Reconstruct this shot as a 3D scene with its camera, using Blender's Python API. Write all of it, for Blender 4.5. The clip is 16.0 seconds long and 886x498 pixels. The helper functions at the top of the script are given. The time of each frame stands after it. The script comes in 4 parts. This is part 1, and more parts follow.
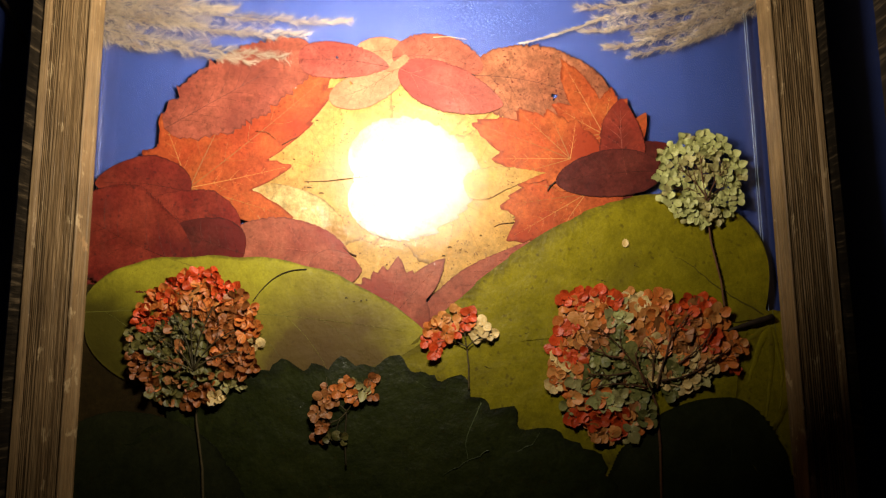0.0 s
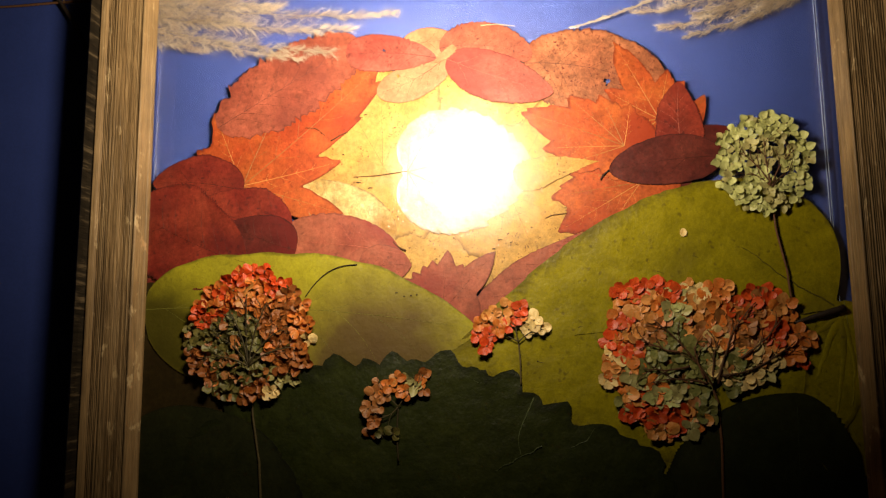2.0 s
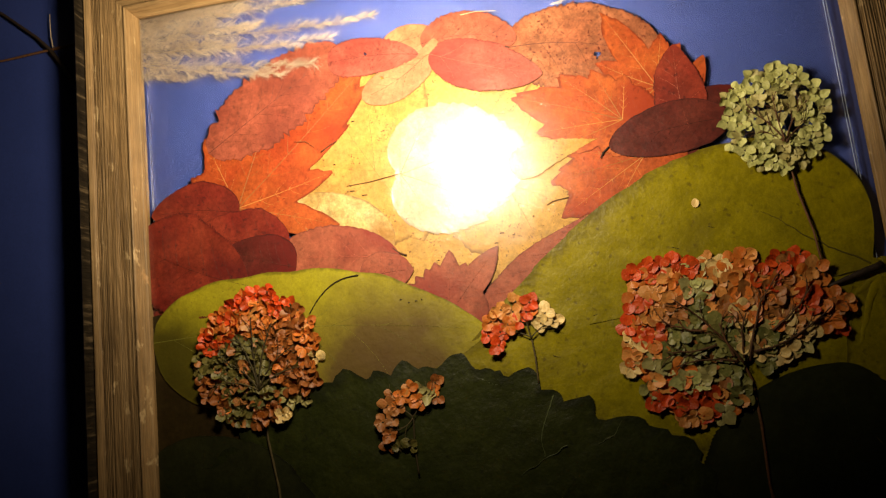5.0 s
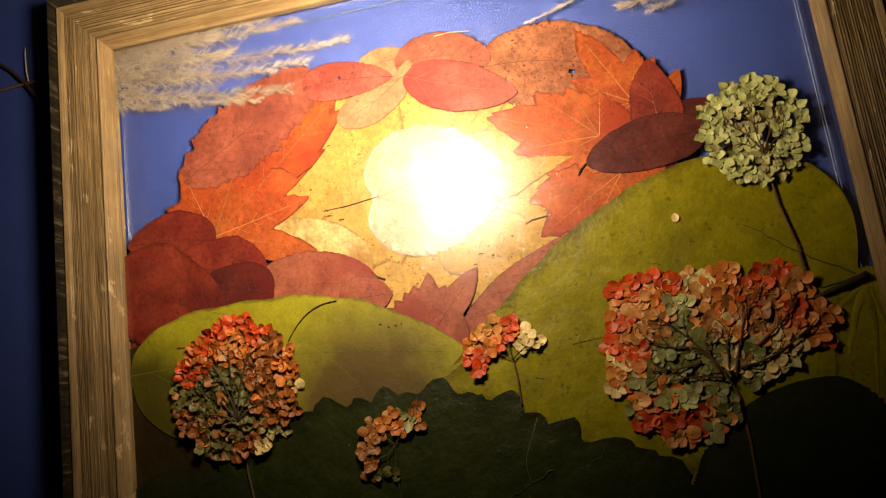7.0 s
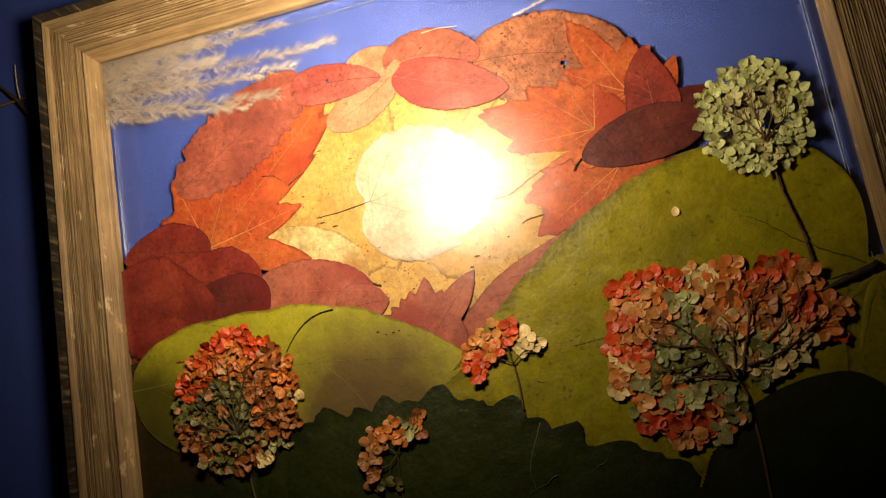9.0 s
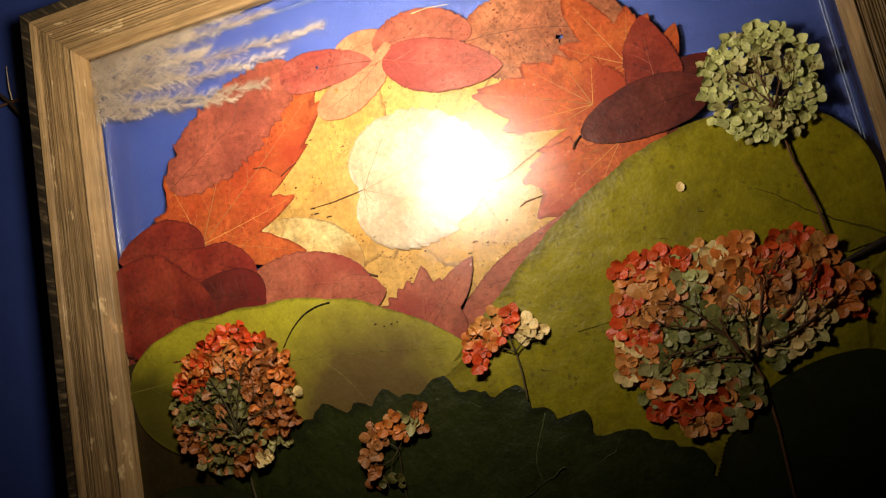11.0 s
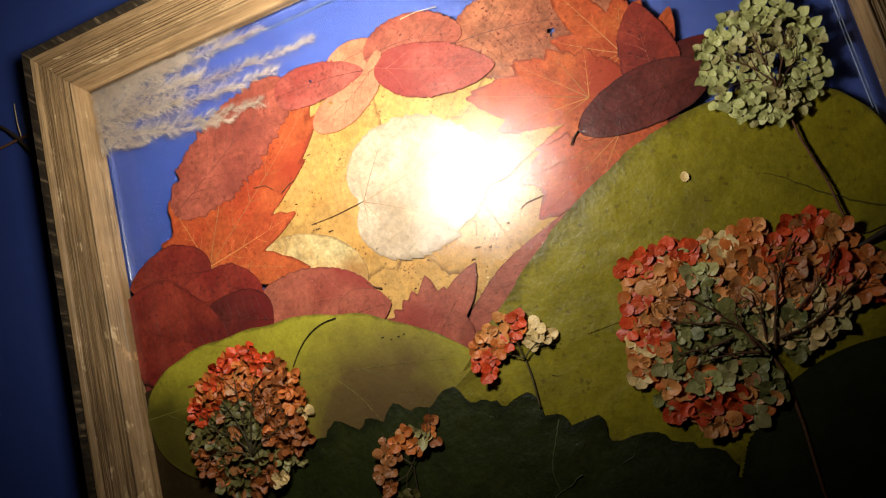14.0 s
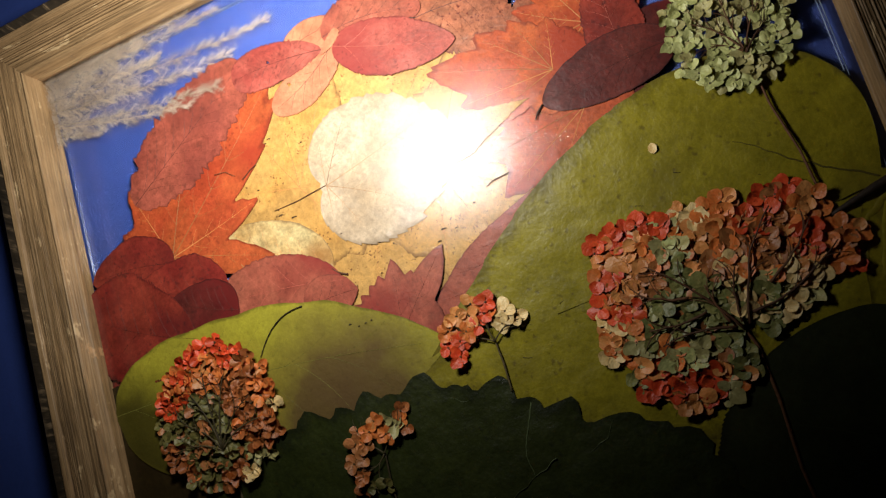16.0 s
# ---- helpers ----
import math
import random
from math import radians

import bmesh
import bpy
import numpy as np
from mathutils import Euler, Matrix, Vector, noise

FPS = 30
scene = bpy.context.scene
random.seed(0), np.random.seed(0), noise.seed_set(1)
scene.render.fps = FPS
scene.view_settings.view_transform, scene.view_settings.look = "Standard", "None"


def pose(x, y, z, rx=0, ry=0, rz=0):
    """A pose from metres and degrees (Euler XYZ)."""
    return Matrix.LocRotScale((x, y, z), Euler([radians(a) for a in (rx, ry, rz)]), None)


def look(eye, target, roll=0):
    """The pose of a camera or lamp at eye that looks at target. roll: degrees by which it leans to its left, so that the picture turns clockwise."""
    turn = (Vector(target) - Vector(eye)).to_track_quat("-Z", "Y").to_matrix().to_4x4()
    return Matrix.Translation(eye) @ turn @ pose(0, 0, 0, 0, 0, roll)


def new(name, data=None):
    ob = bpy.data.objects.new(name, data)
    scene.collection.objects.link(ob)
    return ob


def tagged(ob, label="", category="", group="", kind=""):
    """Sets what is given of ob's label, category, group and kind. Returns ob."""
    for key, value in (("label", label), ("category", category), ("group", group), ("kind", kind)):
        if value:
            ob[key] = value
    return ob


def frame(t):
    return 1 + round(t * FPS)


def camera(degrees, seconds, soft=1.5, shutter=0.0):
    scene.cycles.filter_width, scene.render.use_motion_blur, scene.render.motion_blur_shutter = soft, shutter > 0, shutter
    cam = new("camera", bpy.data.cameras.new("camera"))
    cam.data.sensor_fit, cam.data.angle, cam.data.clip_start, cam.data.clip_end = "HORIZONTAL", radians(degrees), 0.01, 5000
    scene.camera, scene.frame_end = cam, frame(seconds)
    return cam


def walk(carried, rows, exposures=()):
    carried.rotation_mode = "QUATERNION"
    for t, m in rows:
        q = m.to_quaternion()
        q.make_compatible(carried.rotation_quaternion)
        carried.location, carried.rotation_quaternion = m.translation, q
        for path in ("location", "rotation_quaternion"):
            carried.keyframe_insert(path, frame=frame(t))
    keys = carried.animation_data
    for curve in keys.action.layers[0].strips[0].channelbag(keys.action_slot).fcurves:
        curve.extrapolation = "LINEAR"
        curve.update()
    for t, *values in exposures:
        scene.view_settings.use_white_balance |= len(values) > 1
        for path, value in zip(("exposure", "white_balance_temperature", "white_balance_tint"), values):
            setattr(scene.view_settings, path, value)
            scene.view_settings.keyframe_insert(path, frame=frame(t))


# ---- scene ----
cam = camera(58.5, 16.0, 1.3)
METRES, EYE, TILT, LEAN, TURN = 0.19, 1.5, 0.0, 0.0, 10.4
PATH = [
    (0, (-0.07, -0.033, 1.514), (-0.015, 1.939, 1.844), -0.5),
    (0.5, (-0.066, -0.034, 1.519), (-0.051, 1.943, 1.818), -0.5),
    (1, (-0.066, -0.031, 1.518), (-0.052, 1.948, 1.803), -0.6),
    (1.5, (-0.056, -0.031, 1.523), (-0.132, 1.95, 1.789), -0.5),
    (2, (-0.048, -0.027, 1.523), (-0.202, 1.947, 1.808), -0.6),
    (2.5, (-0.039, -0.023, 1.529), (-0.224, 1.95, 1.798), -2.4),
    (3, (-0.029, -0.02, 1.524), (-0.262, 1.945, 1.818), -3.7),
    (3.5, (-0.021, -0.017, 1.532), (-0.27, 1.948, 1.808), -4.5),
    (5.8, (-0.002, 0.006, 1.507), (-0.349, 1.938, 1.887), -6.4),
    (6, (-0.001, 0.006, 1.507), (-0.329, 1.94, 1.898), -6.7),
    (6.5, (0.005, 0.01, 1.506), (-0.319, 1.94, 1.918), -7.2),
    (7, (0.007, 0.012, 1.51), (-0.316, 1.944, 1.913), -7.7),
    (7.5, (0.012, 0.016, 1.511), (-0.327, 1.946, 1.908), -8.1),
    (8, (0.015, 0.022, 1.512), (-0.349, 1.945, 1.924), -8.9),
    (8.5, (0.018, 0.024, 1.514), (-0.335, 1.951, 1.915), -9.3),
    (9, (0.028, 0.025, 1.524), (-0.375, 1.95, 1.886), -9.7),
    (9.2, (0.031, 0.027, 1.531), (-0.403, 1.951, 1.863), -9.8),
    (11.5, (0.043, 0.052, 1.515), (-0.436, 1.957, 1.893), -11.6),
    (12, (0.047, 0.054, 1.518), (-0.451, 1.959, 1.87), -12.2),
    (12.5, (0.053, 0.055, 1.517), (-0.474, 1.948, 1.892), -12.7),
    (13, (0.059, 0.061, 1.518), (-0.48, 1.951, 1.887), -13.5),
    (13.5, (0.061, 0.064, 1.517), (-0.478, 1.953, 1.891), -14.1),
    (14, (0.064, 0.066, 1.517), (-0.521, 1.936, 1.918), -14.4),
    (14.5, (0.069, 0.072, 1.519), (-0.518, 1.946, 1.899), -15.0),
    (15, (0.069, 0.076, 1.522), (-0.494, 1.963, 1.874), -15.6),
    (15.5, (0.072, 0.081, 1.518), (-0.491, 1.968, 1.868), -16.4),
    (16, (0.076, 0.084, 1.517), (-0.516, 1.963, 1.864), -16.4),
]
walk(cam, [(t, look(eye, target, roll)) for t, eye, target, roll in PATH],
     [(0, 0.15, 6050, 10), (3.5, 0.22, 7100, 10), (9, 0.02, 6700, 10), (12.5, -0.08, 5850, 10), (16, -0.15, 5200, 10)])

# ---- world and lamp ----
world = bpy.data.worlds.new("dim_room")
scene.world = world
world.use_nodes = True
world.node_tree.nodes["Background"].inputs[0].default_value = (1.0, 0.84, 0.74, 1)
world.node_tree.nodes["Background"].inputs[1].default_value = 0.012

lamp_data = bpy.data.lights.new("desk_lamp_light", "AREA")
lamp_data.shape, lamp_data.size = "DISK", 0.082
lamp_data.energy, lamp_data.color = 1.36, (1.0, 0.86, 0.62)
lamp_data.spread = math.radians(165)
lamp = new("desk_lamp_light", lamp_data)
lamp.matrix_world = look((-0.083, 0.302, 1.700), (-0.108, 0.5, 1.776))


# ---- materials ----
def nodes_of(name):
    m = bpy.data.materials.new(name)
    m.use_nodes = True
    t = m.node_tree
    return m, t, t.nodes, t.links, t.nodes["Principled BSDF"]


def ramp(n, stops):
    r = n.new("ShaderNodeValToRGB")
    e = r.color_ramp.elements
    while len(e) < len(stops):
        e.new(0.5)
    for el, (p, c) in zip(e, stops):
        el.position, el.color = p, (*c, 1) if len(c) == 3 else c
    return r


def g(v):
    return (v, v, v)


def mix(n, l, fac, a, b, mode="MIX"):
    x = n.new("ShaderNodeMix")
    x.data_type, x.blend_type = "RGBA", mode
    for sock, v in ((x.inputs[0], fac), (x.inputs[6], a), (x.inputs[7], b)):
        if hasattr(v, "is_output"):
            l.new(v, sock)
        elif isinstance(v, (int, float)):
            sock.default_value = v
        else:
            sock.default_value = (*v, 1)
    return x.outputs[2]


def noise_of(n, l, vec, scale, detail=3, rough=0.55):
    x = n.new("ShaderNodeTexNoise")
    x.inputs["Scale"].default_value, x.inputs["Detail"].default_value, x.inputs["Roughness"].default_value = scale, detail, rough
    if vec is not None:
        l.new(vec, x.inputs["Vector"])
    return x.outputs["Fac"]


def shifted(n, l):
    """Object coordinates moved by a random step for each object."""
    tc, oi = n.new("ShaderNodeTexCoord"), n.new("ShaderNodeObjectInfo")
    add = n.new("ShaderNodeVectorMath")
    add.operation = "MULTIPLY_ADD"
    comb = n.new("ShaderNodeCombineXYZ")
    for k in range(3):
        l.new(oi.outputs["Random"], comb.inputs[k])
    l.new(comb.outputs[0], add.inputs[0])
    add.inputs[1].default_value = (3.0, 5.0, 7.0)
    l.new(tc.outputs["Object"], add.inputs[2])
    return add.outputs[0], oi.outputs["Random"]


def bump(n, l, heights, bsdf, coat=False):
    prev = None
    for h, strength, dist in heights:
        b = n.new("ShaderNodeBump")
        b.inputs["Strength"].default_value, b.inputs["Distance"].default_value = strength, dist
        l.new(h, b.inputs["Height"])
        if prev:
            l.new(prev, b.inputs["Normal"])
        prev = b.outputs[0]
    l.new(prev, bsdf.inputs["Normal"])
    if coat:
        l.new(prev, bsdf.inputs["Coat Normal"])


def leaf_mat(name, c1, c2, spots=(0.05, 0.02, 0.01), spotty=0.3, blotch=None, gloss=0.7, rough=0.05, stain_and_shade=None, dots=190, speck=1.0, wrinkle=0.16, keep_at=0.48):
    m, t, n, l, b = nodes_of(name)
    v, rnd = shifted(n, l)
    r1 = ramp(n, [(0.33, g(0)), (0.68, g(1))])
    l.new(noise_of(n, l, v, 28, 5, 0.6), r1.inputs[0])
    col = mix(n, l, r1.outputs[0], c1, c2)
    fine = ramp(n, [(0.30, g(1 - 0.30 * speck)), (0.70, g(1 + 0.22 * speck))])
    l.new(noise_of(n, l, v, 330, 6, 0.75), fine.inputs[0])
    col = mix(n, l, 1.0, col, fine.outputs[0], "MULTIPLY")
    cloud = ramp(n, [(0.32, g(1 - 0.26 * speck)), (0.62, g(1 + 0.12 * speck))])
    l.new(noise_of(n, l, v, 75, 4, 0.6), cloud.inputs[0])
    col = mix(n, l, 0.8, col, cloud.outputs[0], "MULTIPLY")
    net = n.new("ShaderNodeTexVoronoi")
    net.feature = "DISTANCE_TO_EDGE"
    net.inputs["Scale"].default_value = 310
    warp = n.new("ShaderNodeVectorMath")
    warp.operation = "MULTIPLY_ADD"
    wn = n.new("ShaderNodeTexNoise")
    wn.inputs["Scale"].default_value = 120
    l.new(v, wn.inputs["Vector"])
    l.new(wn.outputs["Color"], warp.inputs[0])
    warp.inputs[1].default_value = (0.012, 0.012, 0.012)
    l.new(v, warp.inputs[2])
    l.new(warp.outputs[0], net.inputs["Vector"])
    netr = ramp(n, [(0.0, g(1.22)), (0.09, g(1.0))])
    l.new(net.outputs["Distance"], netr.inputs[0])
    col = mix(n, l, 0.55, col, netr.outputs[0], "MULTIPLY")
    if blotch:
        r2 = ramp(n, [(0.52, g(0)), (0.66, g(0.85))])
        l.new(noise_of(n, l, v, 17, 4, 0.5), r2.inputs[0])
        col = mix(n, l, r2.outputs[0], col, blotch)
    # ragged round patches: brown stain, and shade put into the colour
    for spot in stain_and_shade or ():
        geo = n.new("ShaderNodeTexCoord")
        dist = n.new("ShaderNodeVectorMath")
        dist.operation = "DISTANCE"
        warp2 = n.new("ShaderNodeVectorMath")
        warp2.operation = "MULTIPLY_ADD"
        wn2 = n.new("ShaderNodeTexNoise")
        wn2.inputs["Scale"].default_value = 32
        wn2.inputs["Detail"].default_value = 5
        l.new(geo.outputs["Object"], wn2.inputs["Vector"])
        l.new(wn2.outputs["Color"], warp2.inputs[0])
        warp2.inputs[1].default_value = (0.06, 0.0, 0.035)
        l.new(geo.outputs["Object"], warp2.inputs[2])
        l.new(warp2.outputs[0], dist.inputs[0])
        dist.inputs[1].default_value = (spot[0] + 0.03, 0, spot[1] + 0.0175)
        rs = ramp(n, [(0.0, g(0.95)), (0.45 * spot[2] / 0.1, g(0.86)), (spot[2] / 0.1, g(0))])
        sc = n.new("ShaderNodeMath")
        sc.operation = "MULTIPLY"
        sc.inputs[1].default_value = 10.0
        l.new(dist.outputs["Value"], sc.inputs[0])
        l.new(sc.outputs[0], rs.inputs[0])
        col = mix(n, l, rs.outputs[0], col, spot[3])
    sp = n.new("ShaderNodeTexVoronoi")
    sp.inputs["Scale"].default_value = dots
    wobble = n.new("ShaderNodeVectorMath")
    wobble.operation = "MULTIPLY_ADD"
    wn3 = n.new("ShaderNodeTexNoise")
    wn3.inputs["Scale"].default_value = 260
    wn3.inputs["Detail"].default_value = 4
    l.new(v, wn3.inputs["Vector"])
    l.new(wn3.outputs["Color"], wobble.inputs[0])
    wobble.inputs[1].default_value = (0.006, 0.006, 0.006)
    l.new(v, wobble.inputs[2])
    l.new(wobble.outputs[0], sp.inputs["Vector"])
    keep = ramp(n, [(keep_at, g(0)), (keep_at + 0.08, g(1))])
    l.new(noise_of(n, l, v, 70, 2), keep.inputs[0])
    r3 = ramp(n, [(0.12, g(spotty)), (0.32, g(0))])
    l.new(sp.outputs["Distance"], r3.inputs[0])
    f = mix(n, l, 1.0, r3.outputs[0], keep.outputs[0], "MULTIPLY")
    col = mix(n, l, f, col, spots)
    # the dried margin of the blade
    uv = n.new("ShaderNodeUVMap")
    uv.uv_map = "UVMap"
    sep = n.new("ShaderNodeSeparateXYZ")
    l.new(uv.outputs[0], sep.inputs[0])
    wob = n.new("ShaderNodeMath")
    wob.operation = "MULTIPLY_ADD"
    l.new(noise_of(n, l, v, 120, 4, 0.65), wob.inputs[0])
    wob.inputs[1].default_value = 0.22
    l.new(sep.outputs[1], wob.inputs[2])
    rm = ramp(n, [(0.94, g(0)), (1.07, g(0.75))])
    half_m = n.new("ShaderNodeMath")
    half_m.operation = "MULTIPLY"
    half_m.inputs[1].default_value = 0.9
    l.new(wob.outputs[0], half_m.inputs[0])
    rm.color_ramp.elements[1].position = 1.0
    l.new(half_m.outputs[0], rm.inputs[0])
    dried = mix(n, l, 0.45, spots, tuple(0.45 * k for k in c1))
    col = mix(n, l, rm.outputs[0], col, dried)
    l.new(col, b.inputs["Base Color"])
    b.inputs["Roughness"].default_value = 0.42
    b.inputs["Specular IOR Level"].default_value = 0.3 if gloss > 0.5 else 0.22
    b.inputs["Coat Weight"].default_value = gloss
    b.inputs["Coat Roughness"].default_value = rough
    bump(n, l, [(noise_of(n, l, v, 60, 4), wrinkle, 0.002), (net.outputs["Distance"], 0.12, 0.0008), (noise_of(n, l, v, 1500, 2, 0.8), 0.09, 0.0004)], b)
    grainy = n.new("ShaderNodeBump")
    grainy.inputs["Strength"].default_value, grainy.inputs["Distance"].default_value = 0.30, 0.0004
    l.new(noise_of(n, l, v, 1150, 2, 0.8), grainy.inputs["Height"])
    if wrinkle > 0.2:
        folds = n.new("ShaderNodeBump")
        folds.inputs["Strength"].default_value, folds.inputs["Distance"].default_value = wrinkle, 0.002
        l.new(noise_of(n, l, v, 85, 4, 0.6), folds.inputs["Height"])
        l.new(folds.outputs[0], grainy.inputs["Normal"])
    l.new(grainy.outputs[0], b.inputs["Coat Normal"])
    return m


def plain_mat(name, c1, c2, scale=200, rough=0.6, spec=0.3, relief=0.25, vary=(0.55, 1.30)):
    m, t, n, l, b = nodes_of(name)
    v, rnd = shifted(n, l)
    r1 = ramp(n, [(0.35, g(0)), (0.65, g(1))])
    l.new(noise_of(n, l, v, scale, 4, 0.6), r1.inputs[0])
    col = mix(n, l, r1.outputs[0], c1, c2)
    val = n.new("ShaderNodeHueSaturation")
    mr = n.new("ShaderNodeMapRange")
    mr.inputs[3].default_value, mr.inputs[4].default_value = vary
    l.new(rnd, mr.inputs[0])
    l.new(mr.outputs[0], val.inputs["Value"])
    l.new(col, val.inputs["Color"])
    l.new(val.outputs[0], b.inputs["Base Color"])
    b.inputs["Roughness"].default_value = rough
    b.inputs["Specular IOR Level"].default_value = spec
    bump(n, l, [(noise_of(n, l, v, scale * 2.5, 3), relief, 0.0006)], b)
    return m


def petal_mat(name, c1, c2):
    m, t, n, l, b = nodes_of(name)
    v, rnd = shifted(n, l)
    r1 = ramp(n, [(0.35, g(0)), (0.65, g(1))])
    l.new(noise_of(n, l, v, 170, 4, 0.6), r1.inputs[0])
    col = mix(n, l, r1.outputs[0], c1, c2)
    mp = n.new("ShaderNodeMapping")
    mp.inputs["Scale"].default_value = (1500, 260, 1)
    l.new(v, mp.inputs[0])
    streak = noise_of(n, l, mp.outputs[0], 1.0, 3, 0.6)
    r2 = ramp(n, [(0.35, g(0.66)), (0.6, g(1.1))])
    l.new(streak, r2.inputs[0])
    col = mix(n, l, 0.35, col, r2.outputs[0], "MULTIPLY")
    mr = n.new("ShaderNodeMapRange")
    mr.inputs[3].default_value, mr.inputs[4].default_value = 0.82, 1.34
    l.new(rnd, mr.inputs[0])
    val = n.new("ShaderNodeHueSaturation")
    l.new(mr.outputs[0], val.inputs["Value"])
    l.new(col, val.inputs["Color"])
    l.new(val.outputs[0], b.inputs["Base Color"])
    b.inputs["Roughness"].default_value = 0.42
    b.inputs["Specular IOR Level"].default_value = 0.5
    bump(n, l, [(streak, 0.14, 0.0006), (noise_of(n, l, v, 420, 4), 0.5, 0.0010)], b)
    return m


def blue_mat():
    m, t, n, l, b = nodes_of("blue_paint")
    tc = n.new("ShaderNodeTexCoord")
    v = tc.outputs["Object"]
    r1 = ramp(n, [(0.3, (0.024, 0.043, 0.190)), (0.7, (0.033, 0.055, 0.232))])
    l.new(noise_of(n, l, v, 9, 5, 0.6), r1.inputs[0])
    fine = ramp(n, [(0.3, g(0.9)), (0.7, g(1.08))])
    l.new(noise_of(n, l, v, 600, 3, 0.6), fine.inputs[0])
    l.new(mix(n, l, 1.0, r1.outputs[0], fine.outputs[0], "MULTIPLY"), b.inputs["Base Color"])
    b.inputs["Roughness"].default_value = 0.43
    b.inputs["Specular IOR Level"].default_value = 0.95
    bump(n, l, [(noise_of(n, l, v, 90, 3), 0.08, 0.002), (noise_of(n, l, v, 1300, 2), 0.10, 0.0004)], b)
    return m


def wood_mat(name="weathered_oak", deep=0.62):
    m, t, n, l, b = nodes_of(name)
    uv = n.new("ShaderNodeUVMap")
    uv.uv_map = "UVMap"

    def stretched(su, sv, off=0.0):
        mp = n.new("ShaderNodeMapping")
        mp.inputs["Scale"].default_value = (su, sv, 1)
        mp.inputs["Location"].default_value = (off, off * 0.7, off)
        l.new(uv.outputs[0], mp.inputs[0])
        return mp.outputs[0]
    base = ramp(n, [(0.28, (0.26, 0.155, 0.066)), (0.5, (0.36, 0.222, 0.100)), (0.75, (0.45, 0.295, 0.145))])
    l.new(noise_of(n, l, stretched(10, 300), 1.0, 5, 0.65), base.inputs[0])
    lines = ramp(n, [(0.37, g(0.42)), (0.45, g(1.0))])
    grain = noise_of(n, l, stretched(13, 900, 3.1), 1.0, 3, 0.55)
    l.new(grain, lines.inputs[0])
    band = ramp(n, [(0.36, g(0.22)), (0.56, g(deep + 0.08))])
    l.new(noise_of(n, l, stretched(5, 38, 6.7), 1.0, 3, 0.5), band.inputs[0])
    col = mix(n, l, band.outputs[0], base.outputs[0], lines.outputs[0], "MULTIPLY")
    pores = ramp(n, [(0.40, g(0.6)), (0.52, g(1.0))])
    l.new(noise_of(n, l, stretched(60, 1500, 1.7), 1.0, 3, 0.6), pores.inputs[0])
    col = mix(n, l, 0.6, col, pores.outputs[0], "MULTIPLY")
    blot = ramp(n, [(0.35, g(0.72)), (0.6, g(1.1))])
    l.new(noise_of(n, l, stretched(22, 40, 8.3), 1.0, 4, 0.6), blot.inputs[0])
    col = mix(n, l, 1.0, col, blot.outputs[0], "MULTIPLY")
    worn = ramp(n, [(0.62, g(0)), (0.67, g(0.9))])
    l.new(noise_of(n, l, stretched(55, 110, 5.3), 1.0, 4, 0.65), worn.inputs[0])
    col = mix(n, l, worn.outputs[0], col, (0.60, 0.42, 0.22))
    scuff = ramp(n, [(0.66, g(0)), (0.69, g(0.85))])
    l.new(noise_of(n, l, stretched(17, 34, 2.2), 1.0, 6, 0.7), scuff.inputs[0])
    col = mix(n, l, scuff.outputs[0], col, (0.52, 0.30, 0.13))
    l.new(col, b.inputs["Base Color"])
    b.inputs["Roughness"].default_value = 0.5
    b.inputs["Specular IOR Level"].default_value = 0.4
    bump(n, l, [(grain, 0.5, 0.0012), (noise_of(n, l, stretched(60, 1500, 1.7), 1.0, 3), 0.3, 0.0004)], b)
    return m


def edge_mat():
    m, t, n, l, b = nodes_of("charred_edge")
    uv = n.new("ShaderNodeUVMap")
    uv.uv_map = "UVMap"
    mp = n.new("ShaderNodeMapping")
    mp.inputs["Scale"].default_value = (330, 45, 1)
    l.new(uv.outputs[0], mp.inputs[0])
    sc = noise_of(n, l, mp.outputs[0], 1.0, 4, 0.65)
    r = ramp(n, [(0.3, (0.018, 0.013, 0.008)), (0.56, (0.055, 0.038, 0.022)), (0.70, (0.26, 0.18, 0.10))])
    l.new(sc, r.inputs[0])
    l.new(r.outputs[0], b.inputs["Base Color"])
    b.inputs["Roughness"].default_value = 0.6
    bump(n, l, [(sc, 0.6, 0.001)], b)
    return m


def glass_mat():
    m, t, n, l, b = nodes_of("clear_glass")
    b.inputs["Base Color"].default_value = (0.80, 0.815, 0.85, 1)
    b.inputs["Transmission Weight"].default_value = 1.0
    b.inputs["Roughness"].default_value = 0.06
    b.inputs["IOR"].default_value = 1.48
    tc = n.new("ShaderNodeTexCoord")
    bump(n, l, [(noise_of(n, l, tc.outputs["Object"], 1300, 2), 0.05, 0.0003)], b)
    return m


BLUE, WOOD, EDGE, GLASS = blue_mat(), wood_mat(), edge_mat(), glass_mat()
LIP = wood_mat("smooth_oak_lip", 0.12)
GROOVE_DARK = plain_mat("groove_dark_brown", (0.11, 0.066, 0.029), (0.18, 0.112, 0.052), 120, 0.7, 0.2, 0.4)
EDGE_GLASS = plain_mat("ground_glass_edge", (0.42, 0.48, 0.58), (0.16, 0.21, 0.34), 140, 0.22, 0.8, 0.5)
ROOM = plain_mat("room_plaster", (0.48, 0.45, 0.40), (0.54, 0.50, 0.45), 12, 0.8, 0.2, 0.1)
BOARDS = plain_mat("floor_boards", (0.16, 0.10, 0.06), (0.22, 0.14, 0.08), 9, 0.6, 0.3, 0.1)
